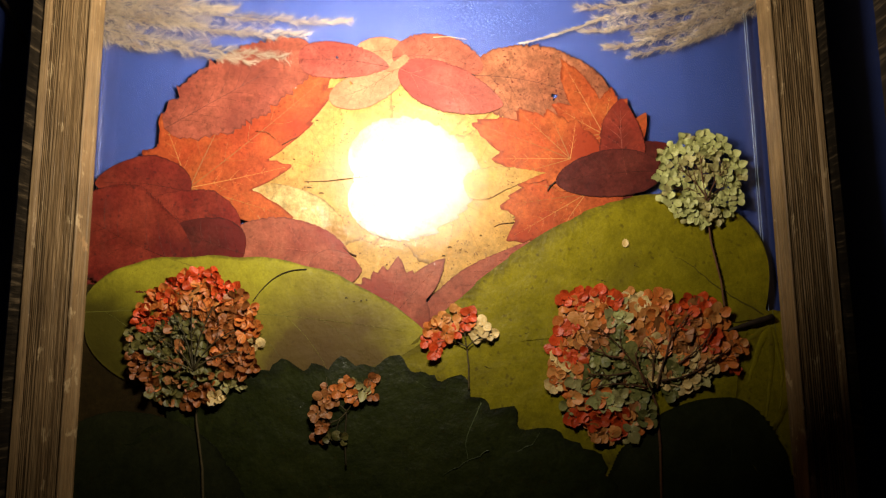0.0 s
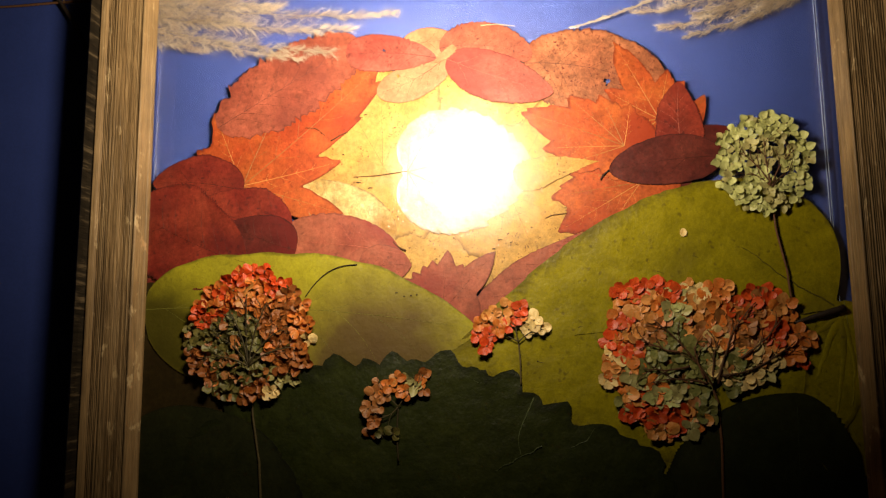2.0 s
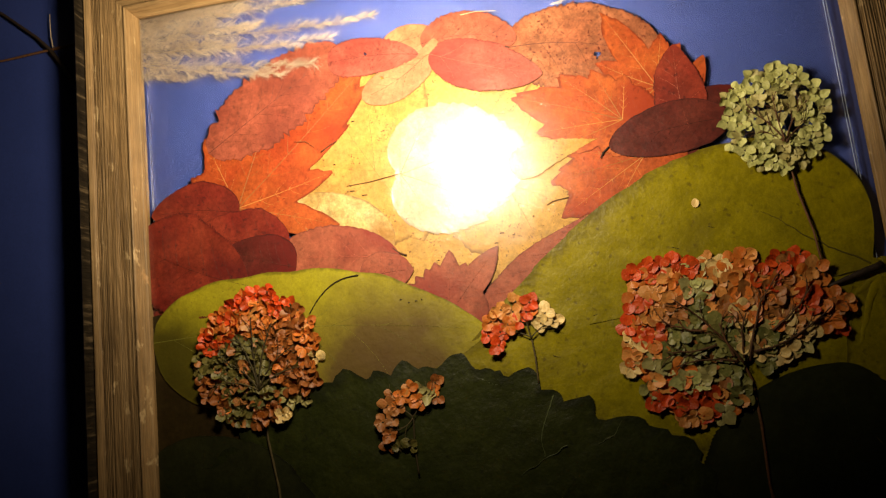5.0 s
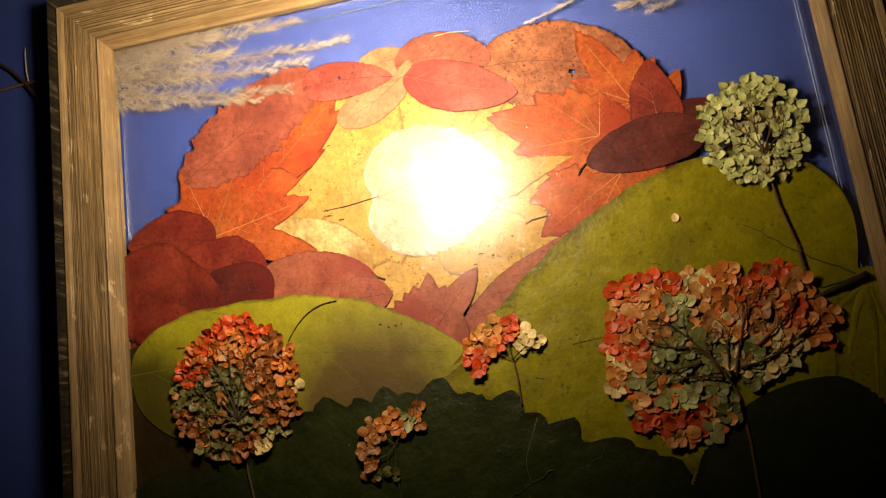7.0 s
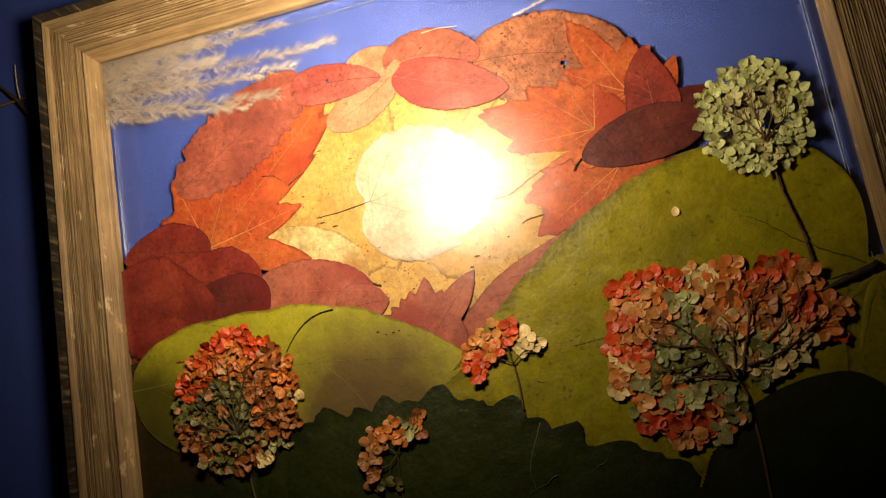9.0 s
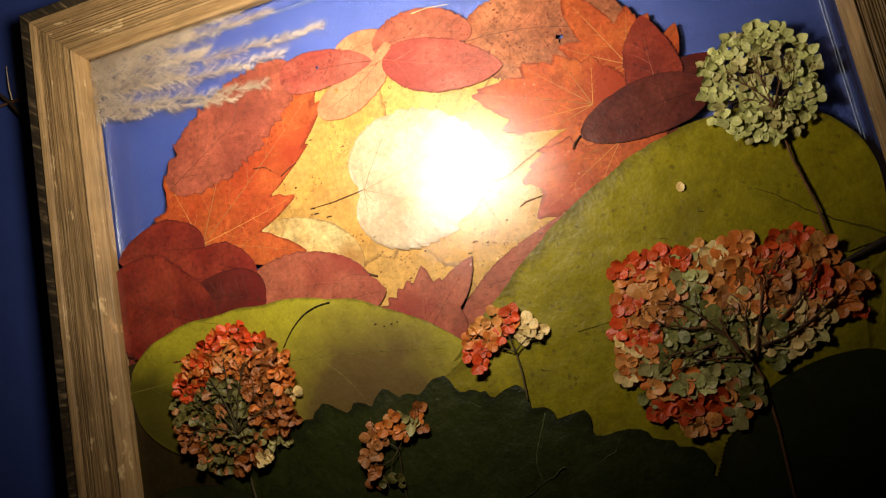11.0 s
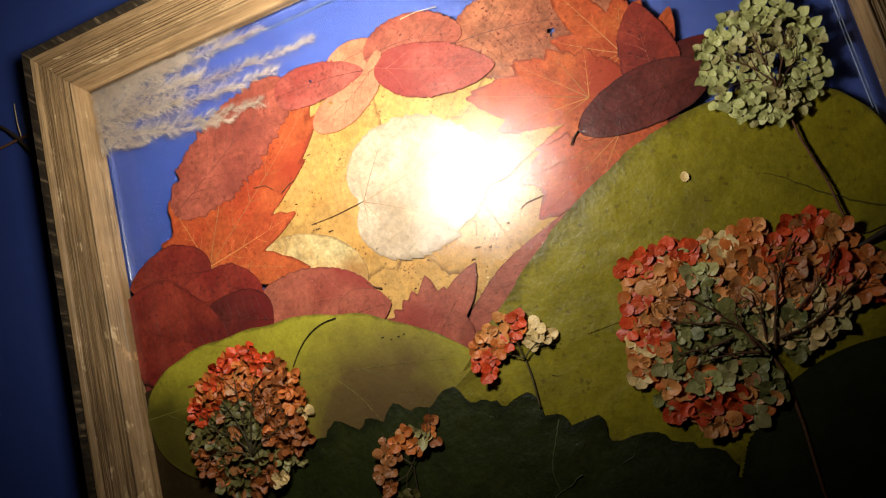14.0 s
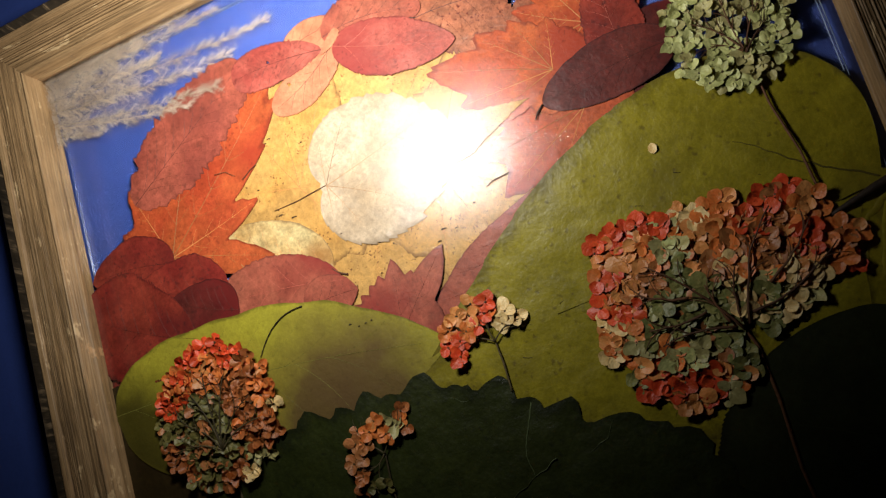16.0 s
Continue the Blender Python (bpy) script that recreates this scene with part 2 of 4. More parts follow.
LEAF = {
    "yellow": leaf_mat("leaf_yellow", (0.47, 0.243, 0.048), (0.52, 0.305, 0.087), (0.10, 0.035, 0.01), 0.95, dots=420),
    "straw": leaf_mat("leaf_straw", (0.62, 0.49, 0.23), (0.42, 0.21, 0.04), (0.16, 0.07, 0.02), 0.7, (0.30, 0.13, 0.03), wrinkle=0.6, speck=1.4),
    "cream": leaf_mat("leaf_cream", (0.50, 0.385, 0.265), (0.42, 0.30, 0.18), (0.3, 0.2, 0.1), 0.3, wrinkle=0.2),
    "orange": leaf_mat("leaf_orange", (0.38, 0.0576, 0.0168), (0.47, 0.108, 0.0252), (0.14, 0.02, 0.008), 0.5, (0.31, 0.034, 0.012), wrinkle=0.15, speck=1.1, dots=300),
    "rust": leaf_mat("leaf_rust", (0.28, 0.060, 0.038), (0.37, 0.096, 0.056), (0.1, 0.03, 0.02), 0.5, (0.20, 0.045, 0.032), speck=1.2, wrinkle=0.35),
    "spotted": leaf_mat("leaf_spotted", (0.29, 0.085, 0.040), (0.37, 0.135, 0.064), (0.12, 0.022, 0.012), 1.0, (0.28, 0.05, 0.018), dots=330, keep_at=0.40, wrinkle=0.35, speck=1.6),
    "red": leaf_mat("leaf_red", (0.29, 0.0512, 0.0375), (0.39, 0.1088, 0.075), (0.12, 0.022, 0.016), 0.7, (0.24, 0.030, 0.024), speck=1.1, wrinkle=0.18, dots=300),
    "russet": leaf_mat("leaf_russet", (0.27, 0.055, 0.035), (0.35, 0.1063, 0.06), (0.10, 0.02, 0.014), 0.8, (0.20, 0.035, 0.022), speck=1.1, wrinkle=0.4, dots=300),
    "peach": leaf_mat("leaf_peach", (0.5, 0.165, 0.0805), (0.56, 0.231, 0.115), (0.3, 0.1, 0.05), 0.4),
    "brick": leaf_mat("leaf_brick", (0.29, 0.0621, 0.0378), (0.37, 0.108, 0.06075), (0.12, 0.03, 0.02), 0.5, (0.24, 0.03, 0.022), speck=1, wrinkle=0.16),
    "crimson": leaf_mat("leaf_crimson", (0.195, 0.0207, 0.0144), (0.28, 0.0437, 0.0228), (0.05, 0.012, 0.012), 0.6, (0.10, 0.012, 0.012), speck=1.2, wrinkle=0.35),
    "maroon": leaf_mat("leaf_maroon", (0.078, 0.013, 0.012), (0.135, 0.026, 0.018), (0.03, 0.01, 0.01), 0.5, (0.14, 0.014, 0.012), speck=1.3, wrinkle=0.3),
    "lime": leaf_mat("leaf_lime", (0.285, 0.232, 0.005), (0.225, 0.186, 0.005), (0.05, 0.03, 0.01), 0.5, (0.17, 0.135, 0.010), 0.16, 0.38, speck=0.7, wrinkle=0.75),
    # first patch a brown stain; second the lamp's fall-off at lower left, as colour
    "lime_brown": leaf_mat("leaf_lime_brown", (0.40, 0.35, 0.020), (0.33, 0.29, 0.020), (0.05, 0.03, 0.01), 0.25, None, 0.16, 0.38, speck=0.5, wrinkle=0.55, stain_and_shade=((0.163, -0.040, 0.080, (0.095, 0.050, 0.025)), (-0.015, -0.060, 0.150, (0.040, 0.032, 0.006)))),
    "olive": leaf_mat("leaf_olive", (0.026, 0.017, 0.005), (0.036, 0.023, 0.006), (0.04, 0.02, 0.01), 0.5, None, 0.3, 0.35),
    "forest": leaf_mat("leaf_forest", (0.021, 0.027, 0.0045), (0.031, 0.037, 0.006), (0.01, 0.012, 0.006), 0.5, None, 0.8, 0.24, wrinkle=1.0),
    "pine": leaf_mat("leaf_pine", (0.018, 0.022, 0.007), (0.027, 0.030, 0.009), (0.01, 0.01, 0.006), 0.3, None, 0.4, 0.36, wrinkle=0.4),
    "dusk": leaf_mat("leaf_dusk", (0.016, 0.019, 0.006), (0.024, 0.026, 0.008), (0.01, 0.01, 0.006), 0.3, None, 0.3, 0.38),
}
VEIN = {
    "pale": plain_mat("vein_pale", (0.52, 0.22, 0.065), (0.46, 0.18, 0.05), 300, 0.5),
    "ivory": plain_mat("vein_ivory", (0.34, 0.20, 0.10), (0.29, 0.17, 0.08), 300, 0.5),
    "dark": plain_mat("vein_dark", (0.07, 0.018, 0.012), (0.10, 0.025, 0.016), 300, 0.5),
    "green": plain_mat("vein_green", (0.20, 0.19, 0.03), (0.16, 0.15, 0.025), 300, 0.5),
    "peach": plain_mat("vein_peach", (0.43, 0.115, 0.075), (0.38, 0.09, 0.06), 300, 0.5),
    "olive": plain_mat("vein_olive", (0.085, 0.068, 0.010), (0.12, 0.095, 0.014), 300, 0.5),
    # gleam of the glossy creases, put in as a paler green
    "sheen": plain_mat("crease_painted_sheen", (0.105, 0.125, 0.055), (0.06, 0.075, 0.03), 300, 0.35),
    "moss": plain_mat("vein_moss", (0.045, 0.058, 0.024), (0.034, 0.045, 0.018), 300, 0.5),
}
TWIG = plain_mat("twig_bark", (0.085, 0.036, 0.016), (0.14, 0.062, 0.028), 400, 0.6)
TWIG_DARK = plain_mat("twig_dark", (0.025, 0.016, 0.012), (0.045, 0.028, 0.018), 400, 0.6)
TWIG_GREEN = plain_mat("twig_green", (0.065, 0.05, 0.02), (0.10, 0.072, 0.03), 400, 0.6)
STRAW = plain_mat("dry_straw", (0.60, 0.47, 0.30), (0.50, 0.37, 0.22), 300, 0.6)
FLUFF = plain_mat("grass_fluff", (0.80, 0.68, 0.55), (0.50, 0.38, 0.28), 60, 0.7, 0.3, 0.25, (0.85, 1.1))
PETAL = {
    "red": petal_mat("petal_red", (0.56, 0.048, 0.008), (0.62, 0.085, 0.014)),
    "orange": petal_mat("petal_orange", (0.64, 0.155, 0.022), (0.60, 0.20, 0.042)),
    "peach": petal_mat("petal_peach", (0.66, 0.29, 0.08), (0.60, 0.22, 0.05)),
    "cream": petal_mat("petal_cream", (0.80, 0.60, 0.27), (0.72, 0.47, 0.16)),
    "sage": petal_mat("petal_sage", (0.15, 0.165, 0.045), (0.27, 0.24, 0.07)),
    "brown": petal_mat("petal_brown", (0.38, 0.125, 0.034), (0.42, 0.175, 0.05)),
    "olive": petal_mat("petal_olive", (0.10, 0.10, 0.024), (0.19, 0.15, 0.04)),
    "rust": petal_mat("petal_rust", (0.29, 0.078, 0.016), (0.36, 0.125, 0.03)),
    "green": petal_mat("petal_green", (0.46, 0.47, 0.16), (0.57, 0.55, 0.21)),
    "green_tan": petal_mat("petal_green_tan", (0.40, 0.34, 0.12), (0.47, 0.42, 0.17)),
}

# ---- helpers: the picture's own plane, in millimetres from its middle ----
CX, CZ, BACK = -0.064, 1.600, 0.4985


def P(a, b, d=0.0):
    return Vector((CX + a / 1000, BACK - d / 1000, CZ + b / 1000))


def part(name, bm, material, parent, label="", smooth=True):
    me = bpy.data.meshes.new(name)
    bmesh.ops.recalc_face_normals(bm, faces=bm.faces[:])
    bm.to_mesh(me)
    bm.free()
    me.materials.append(material)
    if smooth:
        me.shade_smooth()
    ob = new(name, me)
    ob.parent = parent
    if label:
        ob["label"] = label
    return ob


def root(name, at, label, category, group="", kind=""):
    ob = new(name)
    ob.empty_display_size = 0.01
    ob.location = at
    return tagged(ob, label, category, group, kind)


def grid_faces(bm, rows, edge_of=None):
    """Faces between rows of points; edge_of(k) says how near the margin a column lies, for the material."""
    layer = bm.loops.layers.uv.new("UVMap") if edge_of else None
    for i, (r0, r1) in enumerate(zip(rows, rows[1:])):
        for k in range(len(r0) - 1):
            f = bm.faces.new((r0[k], r0[k + 1], r1[k + 1], r1[k]))
            if layer:
                for lp, (ii, kk) in zip(f.loops, ((i, k), (i, k + 1), (i + 1, k + 1), (i + 1, k))):
                    lp[layer].uv = (ii / len(rows), edge_of(kk))


def rim(bm, depth):
    """Gives a sheet a thin edge turned back towards the wall."""
    edges = [e for e in bm.edges if len(e.link_faces) == 1]
    for e in edges:
        e.smooth = False
    out = bmesh.ops.extrude_edge_only(bm, edges=edges)
    for v in out["geom"]:
        if isinstance(v, bmesh.types.BMVert):
            v.co.y += depth


def tube(bm, pts, r0, r1, sides=6, knobbly=0.0):
    rings = []
    for i, p in enumerate(pts):
        d = (pts[min(i + 1, len(pts) - 1)] - pts[max(i - 1, 0)]).normalized()
        s = d.cross(Vector((0, 1, 0)))
        s = s.normalized() if s.length > 1e-4 else Vector((1, 0, 0))
        u = s.cross(d)
        r = r0 + (r1 - r0) * i / max(1, len(pts) - 1)
        r *= 1 + knobbly * random.uniform(-1, 1)
        rings.append([bm.verts.new(p + (s * math.cos(a) + u * math.sin(a)) * r) for a in [2 * math.pi * k / sides for k in range(sides)]])
    for a, b in zip(rings, rings[1:]):
        for k in range(sides):
            bm.faces.new((a[k], a[(k + 1) % sides], b[(k + 1) % sides], b[k]))
    bm.faces.new(rings[0])
    bm.faces.new(rings[-1][::-1])


def bowed(a, b, bow, n=12, wobble=0.0):
    """Points from a to b, bowed sideways in the picture's plane by bow (part of the length)."""
    d = b - a
    side = Vector((-d.z, 0, d.x))
    out = []
    for i in range(n + 1):
        u = i / n
        w = noise.noise(Vector((a.x * 90, a.z * 90, u * 5))) * wobble
        out.append(a + d * u + side * (bow * 4 * u * (1 - u) + w * u * (1 - u)))
    return out


# ---- leaves ----
def wave(p, amount):
    return amount * (noise.noise(Vector((p.x * 55, 3.7, p.z * 55))) + 0.5 * noise.noise(Vector((p.x * 160, 9.1, p.z * 160))))


def ridge(bm, pts, r0, r1, high):
    """A vein: a low three-sided ridge."""
    rows = []
    for i, p in enumerate(pts):
        d = (pts[min(i + 1, len(pts) - 1)] - pts[max(i - 1, 0)]).normalized()
        s = Vector((-d.z, 0, d.x))
        r = r0 + (r1 - r0) * i / (len(pts) - 1)
        rows.append([bm.verts.new(p + s * r + Vector((0, 0.0001, 0))), bm.verts.new(p - Vector((0, high * (0.4 + 0.6 * r / r0), 0))), bm.verts.new(p - s * r + Vector((0, 0.0001, 0)))])
    grid_faces(bm, rows)


def ovate_leaf(base, tip, width, d, colour, label, vein="dark", a=0.6, b=0.8, teeth=18, tooth=0.02, bow=0.04, pairs=6, stalk=0.0,
               curl=0.25, vein_r=0.35, scallop=0.0, lean=0.0, holes=(), uneven=1.0):
    """A pressed leaf with one midrib. a, b: how blunt its base and tip are; lean makes its two halves unequal."""
    d *= 0.45
    r = root("pressed_leaf", P(*base, d), label, "leaf")
    o = P(*base, d)
    A, B = P(*base, d) - o, P(*tip, d) - o
    n = max(60, teeth * 4)
    spine = bowed(A, B, bow, n)
    top = (a / (a + b)) ** a * (b / (a + b)) ** b
    seed = Vector((base[0] * 0.13, base[1] * 0.17, width))

    def half(u, side):
        w = (max(u, 1e-6) ** a) * (max(1 - u, 1e-6) ** b) / top * width / 2000
        w *= 1 + (0.09 * noise.noise(seed + Vector((u * 3.4, side * 3, 0))) + 0.035 * noise.noise(seed + Vector((u * 13, side * 3, 6)))) * uneven + side * lean
        if teeth:
            f = (u * teeth + 1.7 * noise.noise(seed + Vector((u * 9, side * 2, 4)))) % 1.0
            w += width / 1000 * tooth * (f - 0.5) * max(0.1, 0.6 + 1.8 * noise.noise(seed + Vector((u * 14, side * 5, 8)))) * (1 - u * 0.3) * min(1, 8 * u * (1 - u))
            w += width / 1000 * tooth * 0.4 * ((u * teeth * 2.7 + 0.4 * side) % 1.0 - 0.5) * min(1, 8 * u * (1 - u))
        w += scallop / 1000 * (abs(math.sin(u * 19 + side)) - 0.5) * min(1, 6 * u * (1 - u))
        return max(w, 0.00004)
    bm = bmesh.new()
    rows, m = [], 14
    for i, p in enumerate(spine):
        dr = (spine[min(i + 1, n)] - spine[max(i - 1, 0)]).normalized()
        s = Vector((-dr.z, 0, dr.x))
        hp, hm = half(i / n, 1), half(i / n, -1)
        row = []
        for k in range(-m, m + 1):
            q = p + s * ((hp if k > 0 else hm) * k / m)
            edge = (abs(k) / m) ** 4
            q.y += wave(q + o, curl * 0.0003) - edge * curl * 0.0007 * max(0, noise.noise(Vector(((q + o).x * 40, 1.3, (q + o).z * 40))) + 0.2)
            row.append(bm.verts.new(q))
        rows.append(row)
    grid_faces(bm, rows, lambda k: abs(k - m) / m)
    for hx, hz, hr in holes:
        c = P(hx, hz, d) - o
        bmesh.ops.delete(bm, geom=[f for f in bm.faces if math.hypot(f.calc_center_median().x - c.x, f.calc_center_median().z - c.z) < hr / 1000], context="FACES")
    rim(bm, 0.00022)
    part("blade", bm, LEAF[colour], r)
    if vein:
        bm = bmesh.new()
        ridge(bm, [p + Vector((0, wave(p + o, curl * 0.0003) - 0.00002, 0)) for p in spine[:int(n * 0.95)]], vein_r / 1000, vein_r / 4000, 0.0003)
        part("midrib", bm, VEIN[vein], r)
        for j in range(pairs):
            u0 = 0.10 + 0.72 * j / pairs
            for side in (1, -1):
                i0 = int(n * (u0 + random.uniform(-0.02, 0.02)))
                p0 = spine[i0]
                u1 = min(0.96, u0 + 0.20 - 0.05 * j / pairs)
                i1 = int(n * u1)
                dr = (spine[min(i1 + 1, n)] - spine[i1 - 1]).normalized()
                p1 = spine[i1] + Vector((-dr.z, 0, dr.x)) * side * half(u1, side) * 0.86
                pts = bowed(p0, p1, -side * 0.06, 8)
                bm = bmesh.new()
                ridge(bm, [q + Vector((0, wave(q + o, curl * 0.0003) - 0.00001, 0)) for q in pts], vein_r / 1900, vein_r / 6000, 0.00018)
                part("side_vein", bm, VEIN[vein], r)
    if stalk:
        bm = bmesh.new()
        back = (A - B).normalized() * stalk / 1000
        tube(bm, [p - Vector((0, 0.0004, 0)) for p in bowed(A + back, A - back * 0.1, 0.08, 8)], 0.0006, 0.0004)
        part("stalk", bm, TWIG_DARK if vein != "pale" else TWIG, r)
    return r


def lobed_leaf(centre, lobes, floor, d, colour, label, vein="pale", spread=24, tooth=0.06, scallop=0.0, vein_r=0.4, curl=0.25, stalk=None, domes=False, heart=None):
    """A pressed palmate leaf about the point where its veins meet. lobes: (degrees, millimetres) of each tip; heart: (degrees, millimetres) of the one tip of a heart-shaped leaf, and how slender it is."""
    d *= 0.45
    r = root("pressed_leaf", P(*centre, d), label, "leaf")
    o = P(*centre, d)

    def radius(t):
        best = floor
        for ang, length, *_ in lobes:
            dv = abs((t - ang + 180) % 360 - 180) / spread
            if dv < 1.6:
                rise = 1 - dv * dv if domes else max(0, 1 - dv) ** 0.85
                best = max(best, floor * 0.7 + (length - floor * 0.7) * max(0, rise))
        if heart:
            off = abs((t - heart[0] + 180) % 360 - 180)
            if len(heart) > 2:
                best = max(4, heart[1] / (1 + off / heart[2]) * max(0, 1 - (off / 112) ** 4) ** 0.5)
            else:
                best = max(4, heart[1] * max(0, 1 - off / 146) ** 1.03)
        saw = ((t * 0.11 + 1.3 * noise.noise(Vector((t * 0.05, centre[0], 2)))) % 1.0) - 0.5
        saw *= 0.6 + 1.4 * abs(noise.noise(Vector((t * 0.08, centre[0], 7))))
        return best * (1 + tooth * saw) + scallop * (abs(math.sin(radians(t) * 9.3 + 1.2 * noise.noise(Vector((t * 0.06, 3, 3))))) ** 0.7 - 0.6) + floor * 0.09 * noise.noise(Vector((t * 0.07, centre[1], 5)))
    bm = bmesh.new()
    N, M = (360, 18) if heart else (240, 8)
    rows = []
    for i in range(N):
        t = 360 * i / N
        R = radius(t) / 1000
        row = []
        for k in range(1, M + 1):
            q = Vector((math.cos(radians(t)), 0, math.sin(radians(t)))) * (R * k / M)
            q.y += wave(q + o, curl * 0.0003) - (k / M) ** 5 * curl * 0.0007 * max(0, noise.noise(Vector(((q + o).x * 40, 1.3, (q + o).z * 40))) + 0.2)
            row.append(bm.verts.new(q))
        rows.append(row)
    grid_faces(bm, rows + [rows[0]], lambda k: (k + 1) / M)
    mid = bm.verts.new((0, wave(o, curl * 0.0003), 0))
    for i in range(N):
        bm.faces.new((mid, rows[i][0], rows[(i + 1) % N][0]))
    rim(bm, 0.00022)
    part("blade", bm, LEAF[colour], r)
    if vein:
        for ang, length, *bare in lobes:
            if bare:
                continue
            bm = bmesh.new()
            e = Vector((math.cos(radians(ang)), 0, math.sin(radians(ang)))) * length * 0.93 / 1000
            pts = bowed(Vector((0, 0, 0)), e, 0.02 * random.uniform(-1, 1), 12)
            ridge(bm, [q + Vector((0, wave(q + o, curl * 0.0003) - 0.00002, 0)) for q in pts], vein_r / 1000, vein_r / 5000, 0.00028)
            for j in range(3, 10, 2):
                for side in (1, -1):
                    w = radians(ang + side * random.uniform(32, 46))
                    ln = length / 1000 * random.uniform(0.14, 0.24) * (1.1 - j / 14)
                    q1 = pts[j] + Vector((math.cos(w), 0, math.sin(w))) * ln
                    ridge(bm, [q + Vector((0, wave(q + o, curl * 0.0003) - 0.00001, 0)) for q in bowed(pts[j], q1, 0.05 * side, 5)], vein_r / 2200, vein_r / 7000, 0.00015)
            part("vein", bm, VEIN[vein], r)
    if stalk:
        bm = bmesh.new()
        e = Vector((math.cos(radians(stalk[0])), 0, math.sin(radians(stalk[0])))) * stalk[1] / 1000
        tube(bm, [p - Vector((0, 0.0005, 0)) for p in bowed(Vector((0, 0, 0)), e, 0.05, 8)], 0.0005, 0.0007)
        part("stalk", bm, TWIG, r)
    return r


# ---- flowers ----
def petal_mesh(name, length, wide, cup, material, point, seed):
    bm = bmesh.new()
    N = 13
    base = bm.verts.new((0, 0, 0))
    rings = []
    for f in (0.35, 0.72, 1.0):
        ring = []
        for k in range(N):
            t = -1 + 2 * k / (N - 1)
            ang = t * 2.55
            uneven = 1 + 0.16 * f * noise.noise(Vector((t * 2.2, seed * 3.1, 1.0))) + 0.06 * f * noise.noise(Vector((t * 6, seed * 1.7, 4.0)))
            x = math.sin(ang) * wide / 2 * f * uneven
            y = length * (0.5 + 0.5 * math.cos(ang) * (1 + point * max(0, 1 - abs(t) * 3))) * uneven
            y = y * f + length * 0.04
            z = cup * ((x / wide * 2) ** 2 + 0.5 * (y / length - 0.5) ** 2) * length
            z += length * 0.07 * noise.noise(Vector((x * 500, y * 500, seed * 2.3)))
            ring.append(bm.verts.new((x, y, z)))
        rings.append(ring)
    for k in range(N - 1):
        bm.faces.new((base, rings[0][k], rings[0][k + 1]))
        for a, b in zip(rings, rings[1:]):
            bm.faces.new((a[k], b[k], b[k + 1], a[k + 1]))
    me = bpy.data.meshes.new(name)
    bm.to_mesh(me)
    bm.free()
    me.materials.append(material)
    me.shade_smooth()
    return me


PETALS = {}


def petals_of(colour):
    if colour not in PETALS:
        shapes = ((1.0, 1.02, 0.10, 0.06), (0.92, 1.12, 0.16, 0.1), (1.08, 0.92, -0.08, 0.05), (0.98, 1.04, 0.2, 0.14), (1.02, 1.08, 0.05, 0.16), (0.9, 1.0, -0.12, 0.04), (1.1, 0.98, 0.12, 0.12))
        PETALS[colour] = [petal_mesh("petal", 0.0085 * s, 0.0088 * s * w, c, PETAL[colour], pt * (4 if "green" in colour else 1), k + len(colour)) for k, (s, w, c, pt) in enumerate(shapes)]
    return PETALS[colour]


BUTTON = bmesh.new()
bmesh.ops.create_icosphere(BUTTON, subdivisions=1, radius=0.0008)
tube(BUTTON, [Vector((0, 0, 0)), Vector((0, 0.0008, -0.001)), Vector((0.0003, 0.0015, -0.003))], 0.0003, 0.0003, 5)
BUTTON_MESH = bpy.data.meshes.new("floret")
BUTTON.to_mesh(BUTTON_MESH)
BUTTON.free()
BUTTON_MESH.materials.append(TWIG_GREEN)


def floret(parent, o, a, b, d, colour, size, crumple):
    """One floret: its button, bearing the petals."""
    heart = new("floret", BUTTON_MESH)
    heart.parent = parent
    heart.location = P(a, b, d + 0.4) - o
    turn0 = random.uniform(0, 360)
    tip = 5 + 12 * crumple
    lean_x, lean_y = random.uniform(-tip, tip), random.uniform(-tip, tip)
    near = {"olive": "brown", "rust": "orange", "red": "orange", "orange": "peach", "peach": "orange", "cream": "peach", "sage": "brown", "brown": "orange", "green": "green_tan", "green_tan": "green"}
    for k in range(random.choice((3, 4, 4, 4))):
        c = colour if random.random() < 0.88 else near[colour]
        ob = new("petal", random.choice(petals_of(c)))
        s = size * random.uniform(0.82, 1.16)
        face = Matrix.Rotation(radians(90), 4, "X")
        m = Matrix.Translation((0, -0.0003 * k + 0.0004, 0)) @ pose(0, 0, 0, lean_x, 0, lean_y) @ face @ Matrix.Rotation(radians(turn0 + 90 * k + random.uniform(-18, 18)), 4, "Z") @ Matrix.Rotation(radians(random.uniform(-2, 10 + 22 * crumple)), 4, "X") @ Matrix.Rotation(radians(random.uniform(-25, 25) * crumple), 4, "Y") @ Matrix.Diagonal((s, s, s * (1 + 1.3 * crumple), 1))
        ob.parent = heart
        ob.matrix_basis = m


def scatter(discs, spacing, most):
    """Even random places inside a union of discs (x, z, radius)."""
    pts = []
    x0, x1 = min(x - r for x, z, r in discs), max(x + r for x, z, r in discs)
    z0, z1 = min(z - r for x, z, r in discs), max(z + r for x, z, r in discs)
    for _ in range(6000):
        p = (random.uniform(x0, x1), random.uniform(z0, z1))
        if any((p[0] - x) ** 2 + (p[1] - z) ** 2 < r * r for x, z, r in discs) and all((p[0] - q[0]) ** 2 + (p[1] - q[1]) ** 2 > spacing ** 2 for q in pts):
            pts.append(p)
            if len(pts) >= most:
                break
    return pts


